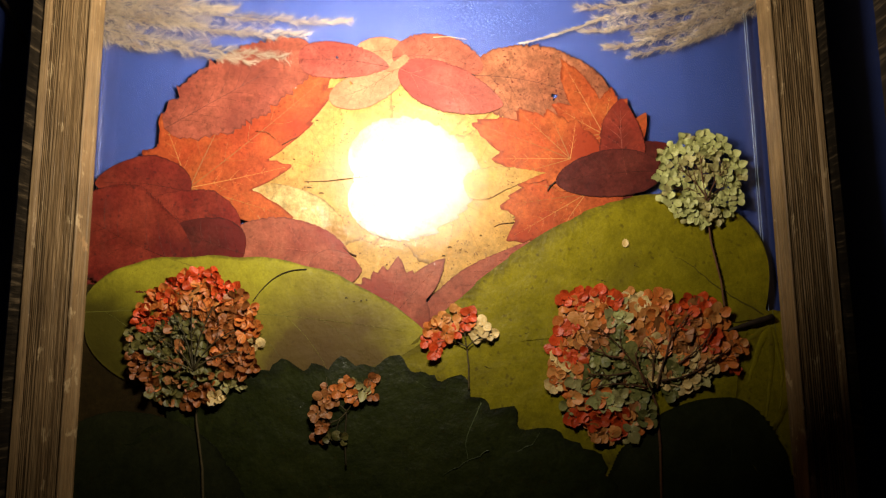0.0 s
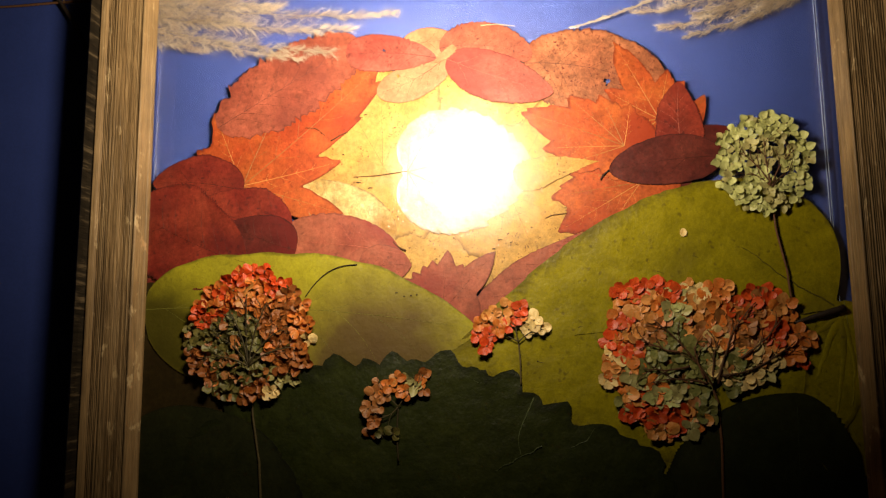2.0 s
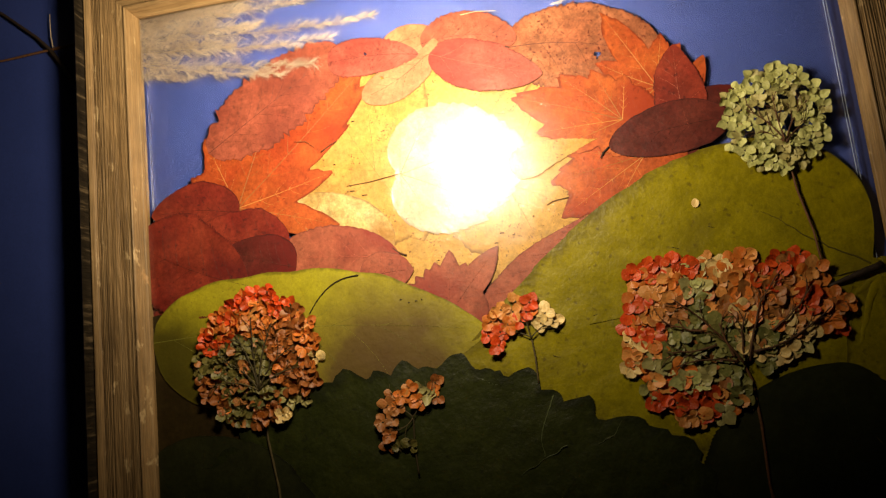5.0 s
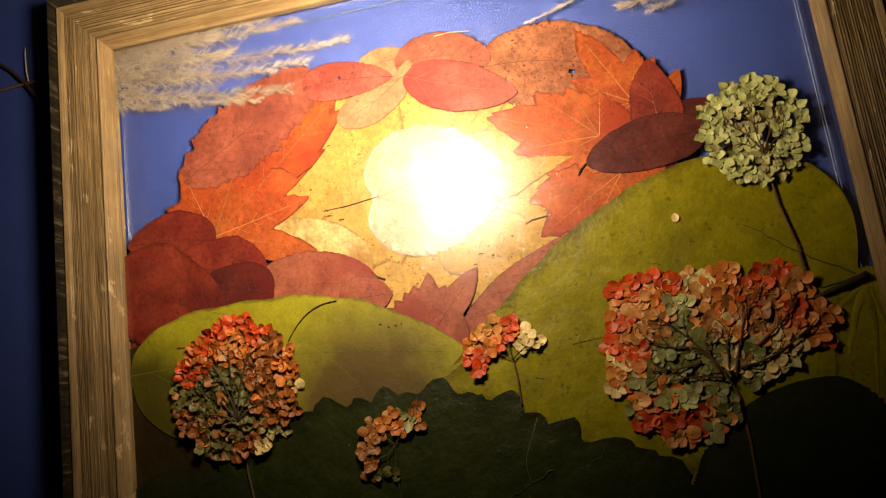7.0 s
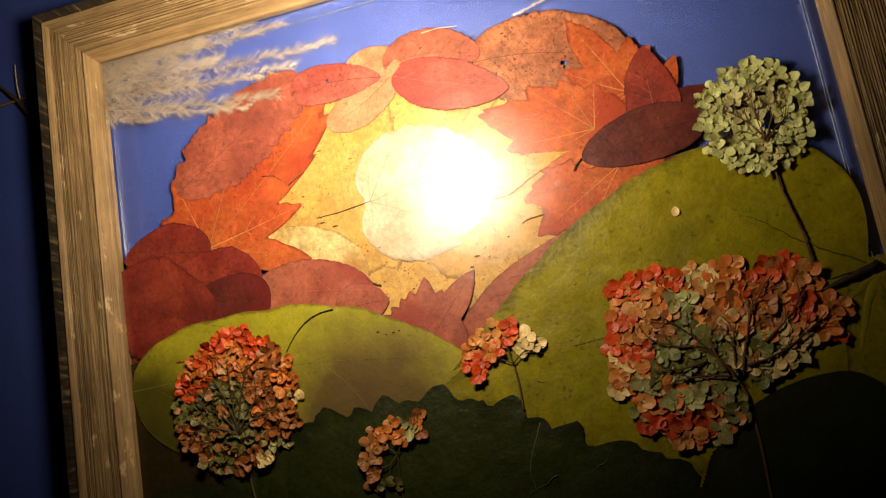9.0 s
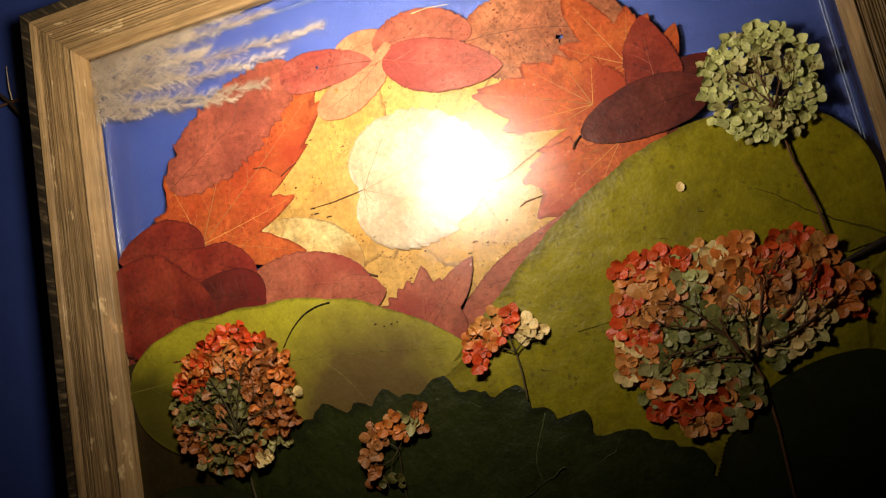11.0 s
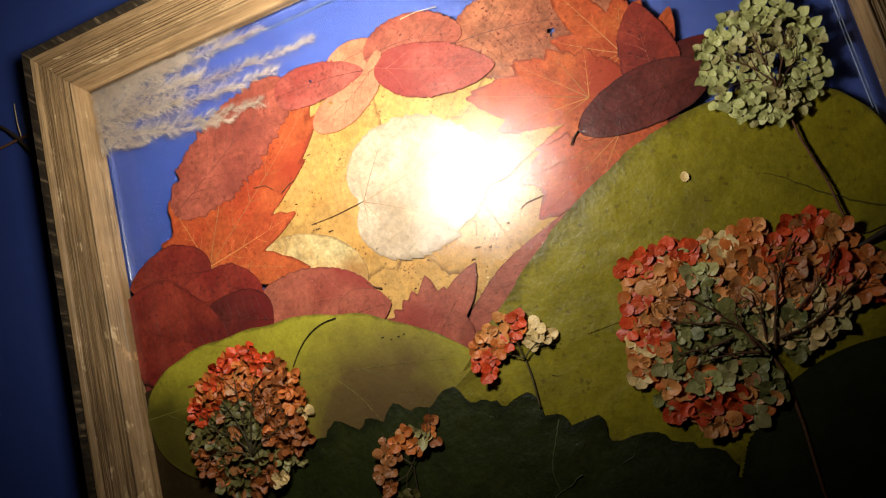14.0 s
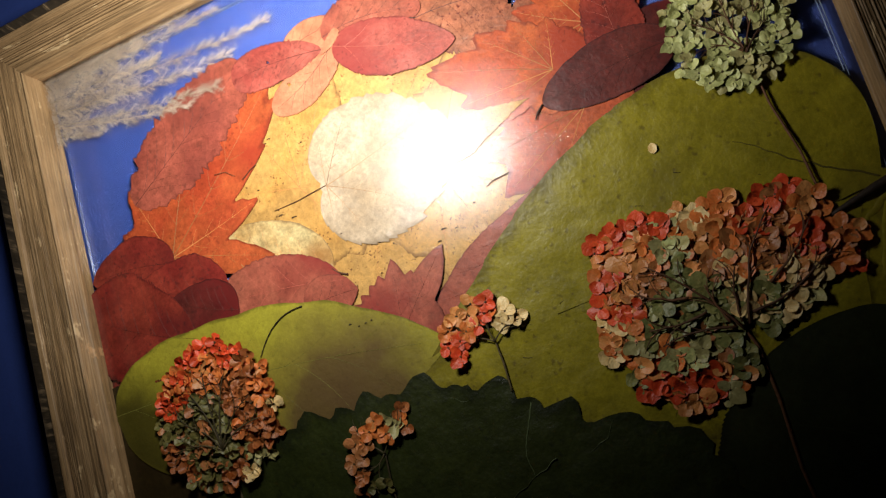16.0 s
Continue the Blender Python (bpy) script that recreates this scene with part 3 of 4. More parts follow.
def flower_head(label, discs, zones, spacing, size, d, stem, node, branches, twig, most=70, dome=3.0, gap=None, front=1.2, crumple=0.3, thick=0.0009):
    """A pressed flower head: petals by zone of colour, its branches and its stem. zones: (x, z, colours), the nearest one counts."""
    o = P(*node, d)
    r = root("dried_flower_head", o, label, "dried flower", "pressed hydrangea heads")
    cx, cz = sum(x for x, z, q in discs) / len(discs), sum(z for x, z, q in discs) / len(discs)
    far = max(math.hypot(x - cx, z - cz) + q for x, z, q in discs)
    for a, b in scatter(discs, spacing, most):
        if gap and math.hypot(a - gap[0], b - gap[1]) < gap[2]:
            continue
        near = min(zones, key=lambda q: (q[0] - a) ** 2 + (q[1] - b) ** 2)
        rad = math.hypot(a - cx, b - cz) / far
        floret(r, o, a, b, d + 1 + dome * (1 - rad ** 2) + random.uniform(0, 1.6), near[2], size, crumple)
    for a, b, bow, *start in branches:
        bm = bmesh.new()
        h = d + 2 + dome * front
        at = start or node
        main = bowed(P(*at, h) - o, P(a, b, h + 0.6) - o, bow, 10, 0.15)
        tube(bm, main, thick * 0.95, thick * 0.4, 6, 0.15)
        for j in (4, 6, 8):
            side = random.choice((1, -1))
            v = (main[j] - main[j - 1]).normalized()
            w = Matrix.Rotation(side * radians(random.uniform(25, 45)), 3, "Y") @ v
            tube(bm, bowed(main[j], main[j] + w * random.uniform(0.008, 0.016), 0.1 * side, 5), thick * 0.42, thick * 0.25, 5)
        part("branch", bm, twig, r)
    bm = bmesh.new()
    s = [P(a, b, d + 1.5) - o for a, b in [node] + stem]
    pts = []
    for p, q in zip(s, s[1:]):
        pts += [p + (q - p) * k / 6 for k in range(6)]
    tube(bm, pts + [s[-1]], thick, thick * 1.2, 7, 0.12)
    part("stem", bm, twig, r)
    return r


# ---- grass plumes ----
def plume(a, b, bow, length, label, spikes=40, hairs=10, d=3.0, wide=0.5, stem_r=0.0005, coarse=1.0):
    """A dry grass spray: a stalk, bearing spikelets that lean forwards, each with fine hairs."""
    o = P(*a, d)
    r = root("dry_grass_plume", o, label, "dried grass", "grass sprays")
    pts = bowed(Vector((0, 0, 0)), P(*b, d + 2) - o, bow, 30, 0.06)
    bm = bmesh.new()
    tube(bm, pts, stem_r, stem_r * 0.4, 5)
    part("stalk", bm, STRAW, r)
    verts, faces = [], []

    def sliver(p, v, ln, w):
        s = Vector((-v.z, random.uniform(-0.6, 0.6), v.x)).normalized() * w
        k = len(verts)
        m = p + v * ln * 0.45
        bend = Vector((random.uniform(-1, 1), random.uniform(-0.6, 0.3), random.uniform(-1, 1))) * ln * 0.10
        verts.extend((p, m + s + bend * 0.4, p + v * ln + bend, m - s + bend * 0.4 + Vector((0, -w * 0.6, 0))))
        faces.append((k, k + 1, k + 2, k + 3))
    for i in range(spikes):
        u = 0.08 + 0.92 * (i + random.random()) / spikes
        j = min(29, int(u * 30))
        p = pts[j] + (pts[j + 1] - pts[j]) * (u * 30 - j if j < 29 else 0.5)
        v = (pts[j + 1] - pts[j]).normalized()
        ang = random.choice((1, -1)) * radians(random.uniform(8, 48)) * wide * 2 * (1.1 - 0.7 * u)
        w = Matrix.Rotation(ang, 3, "Y") @ v
        w = (w + Vector((0, random.uniform(-0.35, 0.1), 0))).normalized()
        ln = length / 1000 * random.uniform(0.7, 1.25) * (1.05 - 0.45 * u)
        for q in range(3):
            sliver(p + w * ln * 0.25 * q, (w + Vector((random.uniform(-0.25, 0.25), random.uniform(-0.2, 0.2), random.uniform(-0.25, 0.25)))).normalized(), ln * 0.6, 0.00014 + 0.00014 * coarse)
        for h in range(hairs):
            hv = (w + Vector((random.uniform(-1.1, 1.1), random.uniform(-0.6, 0.3), random.uniform(-1.1, 1.1)))).normalized()
            sliver(p + w * ln * random.uniform(0, 0.9), hv, ln * random.uniform(0.25, 0.6), 0.00012 * coarse)
    me = bpy.data.meshes.new("bristles")
    me.from_pydata([tuple(v) for v in verts], [], faces)
    me.materials.append(FLUFF)
    ob = new("bristles", me)
    ob.parent = r
    ob["kind"] = "stuff"
    return r


# ---- room ----
def box(name, lo, hi, material, label, category, smooth=False):
    bm = bmesh.new()
    bmesh.ops.create_cube(bm, size=1.0)
    for v in bm.verts:
        v.co = Vector([lo[k] + (hi[k] - lo[k]) * (v.co[k] + 0.5) for k in range(3)])
    ob = part(name, bm, material, None, "", smooth)
    return tagged(ob, label, category, "", "structure")


WALL_Y = 0.5022
box("wall_north", (-1.4, WALL_Y, 0.0), (1.4, WALL_Y + 0.12, 2.4), BLUE, "smooth blue painted wall behind the framed picture", "wall")
box("wall_south", (-1.4, -1.72, 0.0), (1.4, -1.6, 2.4), ROOM, "plain dim plaster wall across the room", "wall")
box("wall_west", (-1.52, -1.6, 0.0), (-1.4, WALL_Y, 2.4), ROOM, "plain dim plaster side wall", "wall")
box("wall_east", (1.4, -1.6, 0.0), (1.52, WALL_Y, 2.4), ROOM, "plain dim plaster side wall", "wall")
box("floor", (-1.4, -1.6, -0.1), (1.4, WALL_Y, 0.0), BOARDS, "plain dark floor of the room", "floor")
box("ceiling", (-1.4, -1.6, 2.4), (1.4, WALL_Y, 2.5), ROOM, "plain plaster ceiling", "ceiling")


# ---- frame ----
def frame_profile(seed):
    """(outwards, forwards) in millimetres from the opening's edge and the wall, from the lip over the face to the charred edge."""
    rnd = random.Random(seed)
    pts, s = [(6.4, 28.0)], 6.6
    while s < 30.4:
        w = rnd.uniform(0.9, 1.9)
        h = rnd.uniform(27.9, 28.6)
        shallow = seed == 1 and s < 22
        deep = rnd.uniform(0.08, 0.3) if shallow or s < 9 else rnd.uniform(0.3, 1.0)
        pts += [(s, h), (s + w * 0.58, h + rnd.uniform(-0.1, 0.15)), (s + w * 0.66, h - deep), (s + w * 0.92, h - deep * 0.9)]
        s += w
    pts += [(31.3, 28.0), (32.0, 29.4), (35.0, 30.0), (35.6, 29.6)]
    return pts


def rail(parent, corner_a, corner_b, out_a, out_b, outward, seed):
    """One mitred rail from corner to corner of the opening; out_a and out_b are the corners' outward diagonals."""
    A, B = Vector((corner_a[0], corner_a[1])), Vector((corner_b[0], corner_b[1]))
    length = (B - A).length
    nseg = max(24, int(length / 7))

    def sweep(profile, material, name, owner, ragged=0.0):
        bm = bmesh.new()
        layer = bm.loops.layers.uv.new("UVMap")
        rows, uvs = [], []
        for i in range(nseg + 1):
            u = i / nseg
            row, urow = [], []
            for k, (s, f) in enumerate(profile):
                a, b = A + Vector(out_a) * s, B + Vector(out_b) * s
                q = a + (b - a) * u
                rough = 0.3 * noise.noise(Vector((u * length * 0.09, s * 0.8, seed))) if 6.5 < s < 35 else 0
                if ragged and k > 0:
                    q += Vector(outward) * ragged * noise.noise(Vector((u * length * 0.35, k * 1.7, seed + 5)))
                row.append(bm.verts.new(P(q.x, q.y, f + rough + (BACK - WALL_Y) * 1000)))
                urow.append((u * length / 1000 + seed * 1.37, (s + f * 0.5) / 1000 + seed * 0.31))
            rows.append(row)
            uvs.append(urow)
        for i in range(nseg):
            for k in range(len(profile) - 1):
                fc = bm.faces.new((rows[i][k], rows[i][k + 1], rows[i + 1][k + 1], rows[i + 1][k]))
                (s0, f0), (s1, f1) = profile[k], profile[k + 1]
                # groove floors and their outer walls take the darker brown
                if name == "rail" and s1 < 31 and (max(f0, f1) < 27.7 or f1 - f0 > 0.35):
                    fc.material_index = 1
                for lp, (ii, kk) in zip(fc.loops, ((i, k), (i, k + 1), (i + 1, k + 1), (i + 1, k))):
                    lp[layer].uv = uvs[ii][kk]
        return part(name, bm, material, owner, {"rail": "", "lip": "smooth rounded inner lip"}.get(name, "charred dark ragged edge"), False)
    ob = sweep(frame_profile(seed), WOOD, "rail", parent)
    ob.data.materials.append(GROOVE_DARK)
    sweep([(7.0, 3.0), (7.0, 14.0), (1.0, 16.5), (0.2, 17.4), (0.0, 19.6), (0.5, 20.8), (1.2, 21.6), (3.4, 26.4), (4.3, 28.7), (5.0, 29.2), (5.7, 29.0), (6.4, 28.0)], LIP, "lip", ob)
    sweep([(35.6, 29.6), (36.2, 28.9), (40.0, 28.4), (44.0, 27.6), (45.6, 26.2), (46.0, 12.0), (46.0, 0.0)], EDGE, "outer_edge", ob, 0.5)


def picture_frame(left, right, bottom, top, label, seed, thin=1.0):
    r = root("picture_frame", (0, 0, 0), label, "picture frame")
    c = {"bl": (left, bottom), "br": (right, bottom), "tl": (left, top), "tr": (right, top)}
    o = {"bl": (-1, -1), "br": (thin, -1), "tl": (-1, 1), "tr": (thin, 1)}
    for a, b, out in (("bl", "tl", (-1, 0)), ("tl", "tr", (0, 1)), ("tr", "br", (1, 0)), ("br", "bl", (0, -1))):
        rail(r, c[a], c[b], o[a], o[b], out, seed)
        seed += 1
    return r


LEFT, RIGHT, BOTTOM, TOP = -223.5, 231.5, -330, 190
picture_frame(LEFT, RIGHT, BOTTOM, TOP, "weathered oak picture frame with grooved face and charred edge", 1, 0.98)
picture_frame(373, 820, BOTTOM, TOP + 10, "second weathered wooden picture frame hanging beside the first", 11)

# the pane on which the leaves lie; its right edge stops short of the frame
bm = bmesh.new()
bmesh.ops.create_cube(bm, size=1.0)
for v in bm.verts:
    q = P(-229 + (v.co.x + 0.5) * 459.2, -336 + (v.co.z + 0.5) * 532)
    v.co = Vector((q.x, WALL_Y - 0.0003 if v.co.y > 0 else BACK + 0.0003, q.z))
bmesh.ops.bevel(bm, geom=bm.edges[:], offset=0.0011, segments=2, affect="EDGES")
pane_root = root("glass_pane", P(0, 0), "clear shiny glass pane inside the wooden frame", "glass pane")
pane = part("sheet", bm, GLASS, pane_root, "", False)
pane.matrix_parent_inverse = Matrix.Translation(-P(0, 0))
for x0, x1, tilt in ((229.5, 230.1, 0.5), (228.0, 228.5, 0.35)):
    bm = bmesh.new()
    rows = []
    for k in range(41):
        b = -330 + 524 * k / 40
        w = 0.25 * noise.noise(Vector((b * 0.05, x0, 0)))
        rows.append([bm.verts.new(P(x0 + w, b, 0.2)), bm.verts.new(P((x0 + x1) / 2 + w, b, 0.2 + tilt)), bm.verts.new(P(x1 + w, b, 0.0))])
    grid_faces(bm, rows)
    strip = part("ground_edge", bm, EDGE_GLASS, pane_root, "bright ground edge of the glass", False)
    strip.matrix_parent_inverse = Matrix.Translation(-P(0, 0))
for z0, z1 in ((187.6, 188.2), (186.2, 186.6)):
    bm = bmesh.new()
    rows = []
    for k in range(41):
        a = -228 + 456 * k / 40
        w = 0.25 * noise.noise(Vector((a * 0.05, z0, 3)))
        rows.append([bm.verts.new(P(a, z0 + w, 0.2)), bm.verts.new(P(a, (z0 + z1) / 2 + w, 0.5)), bm.verts.new(P(a, z1 + w, 0.0))])
    grid_faces(bm, rows)
    strip = part("ground_edge", bm, EDGE_GLASS, pane_root, "bright ground edge of the glass", False)
    strip.matrix_parent_inverse = Matrix.Translation(-P(0, 0))
pane.visible_shadow = False

# ---- leaves, from the lowest layer to the highest ----
lobed_leaf((-20, 44), [(92, 82), (50, 100), (6, 98), (-35, 84), (-62, 74), (-104, 70), (150, 84), (120, 84), (-140, 74)], 74, 0.6, "yellow",
           "large yellow pressed maple leaf with brown specks", "pale", 24, 0.05, 0, 0.22)
lobed_leaf((-66, 58), [(120, 66), (92, 76), (60, 74), (165, 56), (-60, 60), (-20, 62)], 52, 0.9, "yellow", "golden yellow pressed maple leaf", "pale", 30, 0.05, 0, 0.22)
lobed_leaf((20, 36), [(17, 62), (-30, 64), (-52, 70, 0), (-70, 66), (-85, 62, 0), (-100, 62), (62, 88)], 48, 1.2, "yellow", "yellow pressed maple leaf with pointed lobes", "pale", 20, 0.05, 0, 0.22)
ovate_leaf((-54, 142), (-12, 146), 21, 0.6, "peach", "pale peach pressed leaf glued at the top", "dark", teeth=10, pairs=4, vein_r=0.2)
ovate_leaf((-205, 0), (-236, -30), 44, 0.8, "crimson", "small crimson pressed leaf beside the frame", "dark", pairs=4, vein_r=0.2)
ovate_leaf((141, 42), (88, 36), 30, 0.8, "maroon", "narrow maroon pressed leaf", "dark", pairs=4, vein_r=0.2)
ovate_leaf((86, 14), (-6, -56), 32, 1.6, "brick", "narrow brick-red pressed leaf along the green one", "dark", a=1.2, b=0.55, pairs=5, bow=-0.02, vein_r=0.25)
ovate_leaf((-58, 4), (-121, 49), 44, 1.8, "straw", "pale straw-coloured wrinkled pressed leaf", "pale", a=0.5, b=0.8, curl=1.2, vein_r=0.25, stalk=10, teeth=0)
ovate_leaf((32, 127), (126, 102), 62, 1.5, "spotted", "tan-orange pressed leaf with many brown spots", "dark", a=0.38, b=0.42, teeth=22, tooth=0.045, bow=0.07, vein_r=0.3, stalk=5, lean=-0.14, holes=((88, 112, 2.3),))
lobed_leaf((122, 84), [(117, 62), (78, 36), (148, 42), (56, 32), (190, 44), (215, 40)], 18, 2.2, "orange", "bright orange pressed maple leaf with pale veins", "pale", 28, 0.07, 0, 0.36)
lobed_leaf((98, 66), [(159, 74), (136, 52), (180, 54), (112, 40), (196, 48), (80, 30)], 24, 2.8, "orange", "orange-red pressed maple leaf with branching pale veins", "pale", 30, 0.06, 0, 0.36)
lobed_leaf((108, 41), [(188, 60), (168, 50), (210, 64), (150, 45), (235, 40)], 26, 2.0, "orange", "soft orange pressed maple leaf", "pale", 36, 0.06, 0, 0.34)
ovate_leaf((24, 44), (81, 56), 21, 3.0, "yellow", "pointed yellow pressed leaf tip over the orange leaf", None, a=0.35, b=1.2, teeth=5, tooth=0.05, pairs=3, vein_r=0.15)
ovate_leaf((142, 72), (153, 100), 12, 1.2, "orange", "orange tip of a pressed leaf", "pale", teeth=6, pairs=3, vein_r=0.2)
ovate_leaf((134, 45), (169, 76), 32, 1.6, "maroon", "dark maroon pressed leaf under the green flower", "dark", pairs=5, vein_r=0.25)
ovate_leaf((137, 54), (136, 110), 32, 3.2, "crimson", "crimson pressed leaf with a pale midrib", "peach", a=0.5, b=0.8, teeth=14, tooth=0.05, vein_r=0.22)
ovate_leaf((162, 57), (87, 49), 34, 3.8, "maroon", "smooth oval purple-maroon pressed leaf", "dark", a=0.5, b=0.62, teeth=0, bow=-0.03, vein_r=0.25)
lobed_leaf((-164, 46), [(12.5, 71), (-17, 75), (36, 124, 0), (41, 130), (46, 124, 0), (50, 118, 0), (66, 92), (88, 62, 0), (112, 58), (141, 43), (-44, 52)], 38, 2.4, "orange",
           "large orange pressed maple leaf with yellow veins", "pale", 20, 0.07, 0, 0.4)
ovate_leaf((-183, 88), (-82, 148), 52, 2.8, "rust", "rust-brown toothed pressed leaf", "dark", a=0.5, b=0.5, teeth=9, tooth=0.13, bow=0.0, pairs=8, vein_r=0.25)
ovate_leaf((-14, 141), (-70, 109), 27, 2.6, "peach", "peach-coloured oval pressed leaf", "dark", a=0.62, b=0.5, teeth=12, tooth=0.04, vein_r=0.22, bow=0.08, holes=((-55, 121, 1.2),))
ovate_leaf((-28, 133), (-92, 138), 28, 3.1, "red", "red oval pressed leaf with small holes", "dark", a=0.7, b=0.40, teeth=16, tooth=0.04, vein_r=0.25, bow=-0.04, holes=((-65, 140, 1.1),))
ovate_leaf((-26, 140), (38, 131), 34, 3.0, "russet", "dull red oval pressed leaf with serrated edge", "dark", a=0.5, b=0.6, teeth=18, tooth=0.06, vein_r=0.2, bow=0.08)
ovate_leaf((-21, 132), (52, 105), 35, 3.9, "red", "glossy red oval pressed leaf with fine teeth", "peach", a=0.5, b=0.7, teeth=22, tooth=0.03, vein_r=0.22, bow=-0.02, curl=0.35)
ovate_leaf((-15, 141), (-30, 130), 6.5, 4.3, "peach", "pale peach base of a pressed leaf over two red ones", None, a=0.25, b=0.6, teeth=3, tooth=0.2)
ovate_leaf((-163, 42), (-228, 49), 40, 4.0, "crimson", "dark crimson pressed leaf beside the frame", "dark", a=0.5, b=0.75, vein_r=0.2, bow=-0.05)
ovate_leaf((-128, 17), (-200, 34), 46, 4.4, "crimson", "deep crimson pressed leaf", "dark", a=0.5, b=0.8, vein_r=0.2)
ovate_leaf((-125, 0), (-172, 20), 38, 4.8, "maroon", "dark maroon pressed leaf over the crimson ones", "dark", a=0.42, b=0.8, teeth=0, vein_r=0.2)
ovate_leaf((-160, -8), (-242, 32), 70, 5.2, "crimson", "broad fuzzy crimson pressed leaf", "dark", a=0.6, b=0.5, teeth=40, tooth=0.03, vein_r=0.2, curl=0.5)
ovate_leaf((-54, -4), (-140, 6), 42, 3.2, "brick", "pinkish brick-red pressed leaf", "peach", a=0.6, b=0.5, teeth=10, tooth=0.03, vein_r=0.2, bow=-0.03)
ovate_leaf((-82, -14), (-46, -12), 30, 3.6, "brick", "small brick-red pressed leaf", "dark", pairs=4, vein_r=0.2)
lobed_leaf((-26, -44), [(84, 42), (48, 54), (100, 36, 0), (112, 34, 0), (66, 36, 0), (125, 34, 0), (138, 34), (150, 30, 0)], 26, 3.8, "brick", "brick-red pressed maple leaf with sharp points", "dark", 24, 0.02, 0, 0.16)
lobed_leaf((-48.7, 52.7), [(14, 74), (2, 84, 0), (58, 44), (84, 30), (-28, 46), (-62, 38), (-92, 22)], 4, 1.9, "cream", "heart-shaped cream-white pressed leaf with serrated edge", "ivory", 30, 0.05, 0, 0.34, 0.9, None, False, (0, 87))
ovate_leaf((-238, -22), (-202, -175), 100, 3.4, "olive", "dull olive pressed leaf beside the frame", None)
lime_leaf = lobed_leaf((226, -44), [(187, 238), (166, 150), (143, 96), (207, 150), (226, 110)], 4, 4.6, "lime", "very large heart-shaped yellow-green pressed leaf", None, 30, 0.012, 1.2, 0.4, 1.6, None, False, (187, 254, 47))
ovate_leaf((156, -80), (97, -190), 66, 4.5, "lime", "yellow-green lower tip of a pressed leaf", "green", a=0.5, b=0.7, teeth=0, pairs=3, vein_r=0.2)
fold_leaf = ovate_leaf((232, -40), (222, -152), 58, 4.2, "lime", "folded yellow-green lobe of a pressed leaf beside the frame", "green", a=0.5, b=0.5, teeth=0, curl=2.0, vein_r=0.4)
ovate_leaf((-231, -39), (-2, -56), 98, 5.4, "lime_brown", "large yellow-green pressed leaf with brown patch and painted shade at lower left", "green", a=0.46, b=0.75, teeth=0, pairs=6, bow=0.03, curl=0.5, vein_r=0.3, lean=-0.2, scallop=1.2)
forest_leaf = lobed_leaf((-40, -192), [(168, 186, 0), (160, 180), (153, 168, 0), (146, 160), (138, 149, 0), (131, 143), (124, 137, 0), (117, 135), (108, 127, 0), (100, 124), (92, 119, 0), (83, 122.5), (71, 118, 0), (60.5, 125), (51.5, 119, 0), (41, 131), (36, 131, 0), (30.5, 146), (25, 148, 0), (19, 161), (13, 165, 0), (6, 170, 0), (-4, 172, 0), (-14, 160, 0)], 113, 6.6, "forest",
           "broad dark green pressed leaf with wavy edge", None, 12, 0.02, 1.6, 0.5, 2.2, None, True)
ovate_leaf((193, -262), (198, -98), 127, 6.4, "pine", "dark green pressed leaf with fine teeth", "moss", a=0.55, b=0.50, teeth=60, tooth=0.025, vein_r=0.3, bow=0.0, lean=0.36)
ovate_leaf((-188, -265), (-182, -105), 150, 7.4, "dusk", "nearly black green pressed leaf", None, a=0.5, b=0.45, teeth=26, tooth=0.02, vein_r=0.3)


def crease(leaf, pts, width, material, label):
    """A raised fold or vein on a leaf, through points given as (x, z, height)."""
    line = [P(*p) - leaf.location for p in pts]
    full = []
    for p, q in zip(line, line[1:]):
        full += [p + (q - p) * k / 8 for k in range(8)]
    bm = bmesh.new()
    bent = [p + 0.0012 * Vector((noise.noise(p * 160), 0, noise.noise(p * 160 + Vector((7, 3, 1))))) for p in full + [line[-1]]]
    ridge(bm, [p + Vector((0, wave(p + leaf.location, 0.0003), 0)) for p in bent], width / 1000, width / 3000, 0.0005)
    part("vein", bm, material, leaf, label)


for pts, w in (([(225, -43, 2.3), (197, -26, 2.4), (184, -15, 2.4), (170, -4, 2.3)], 0.5), ([(224, -46, 2.3), (190, -50, 2.4), (150, -52, 2.3), (60, -60, 2.3)], 0.16)):
    crease(lime_leaf, pts, w, VEIN["olive"], "dark olive vein")
for pts, w in (([(228, -51, 2.2), (214, -60, 2.4), (207, -80, 2.2)], 0.6), ([(229, -51, 2.2), (221, -64, 2.4), (212, -88, 2.2)], 0.9), ([(230, -52, 2.2), (228, -80, 2.4), (222, -112, 2.2)], 0.7), ([(231, -53, 2.2), (235, -80, 2.4), (232, -106, 2.2)], 0.5)):
    crease(fold_leaf, pts, 3.2 * w, LEAF["lime"], "soft fold of the leaf")
for pts, w in (([(32.5, -100, 3.2), (26, -116, 3.25), (22, -126, 3.25), (23.6, -136, 3.2)], 0.45), ([(38, -131, 3.2), (24, -137, 3.25), (8, -146, 3.2)], 0.3), ([(72, -119, 3.2), (66, -127, 3.25), (56, -131, 3.2)], 0.35), ([(-10, -86, 3.2), (-2, -90, 3.25), (8, -90, 3.2)], 0.25)):
    crease(forest_leaf, pts, w, VEIN["sheen"], "crease of the leaf with its sheen painted pale")


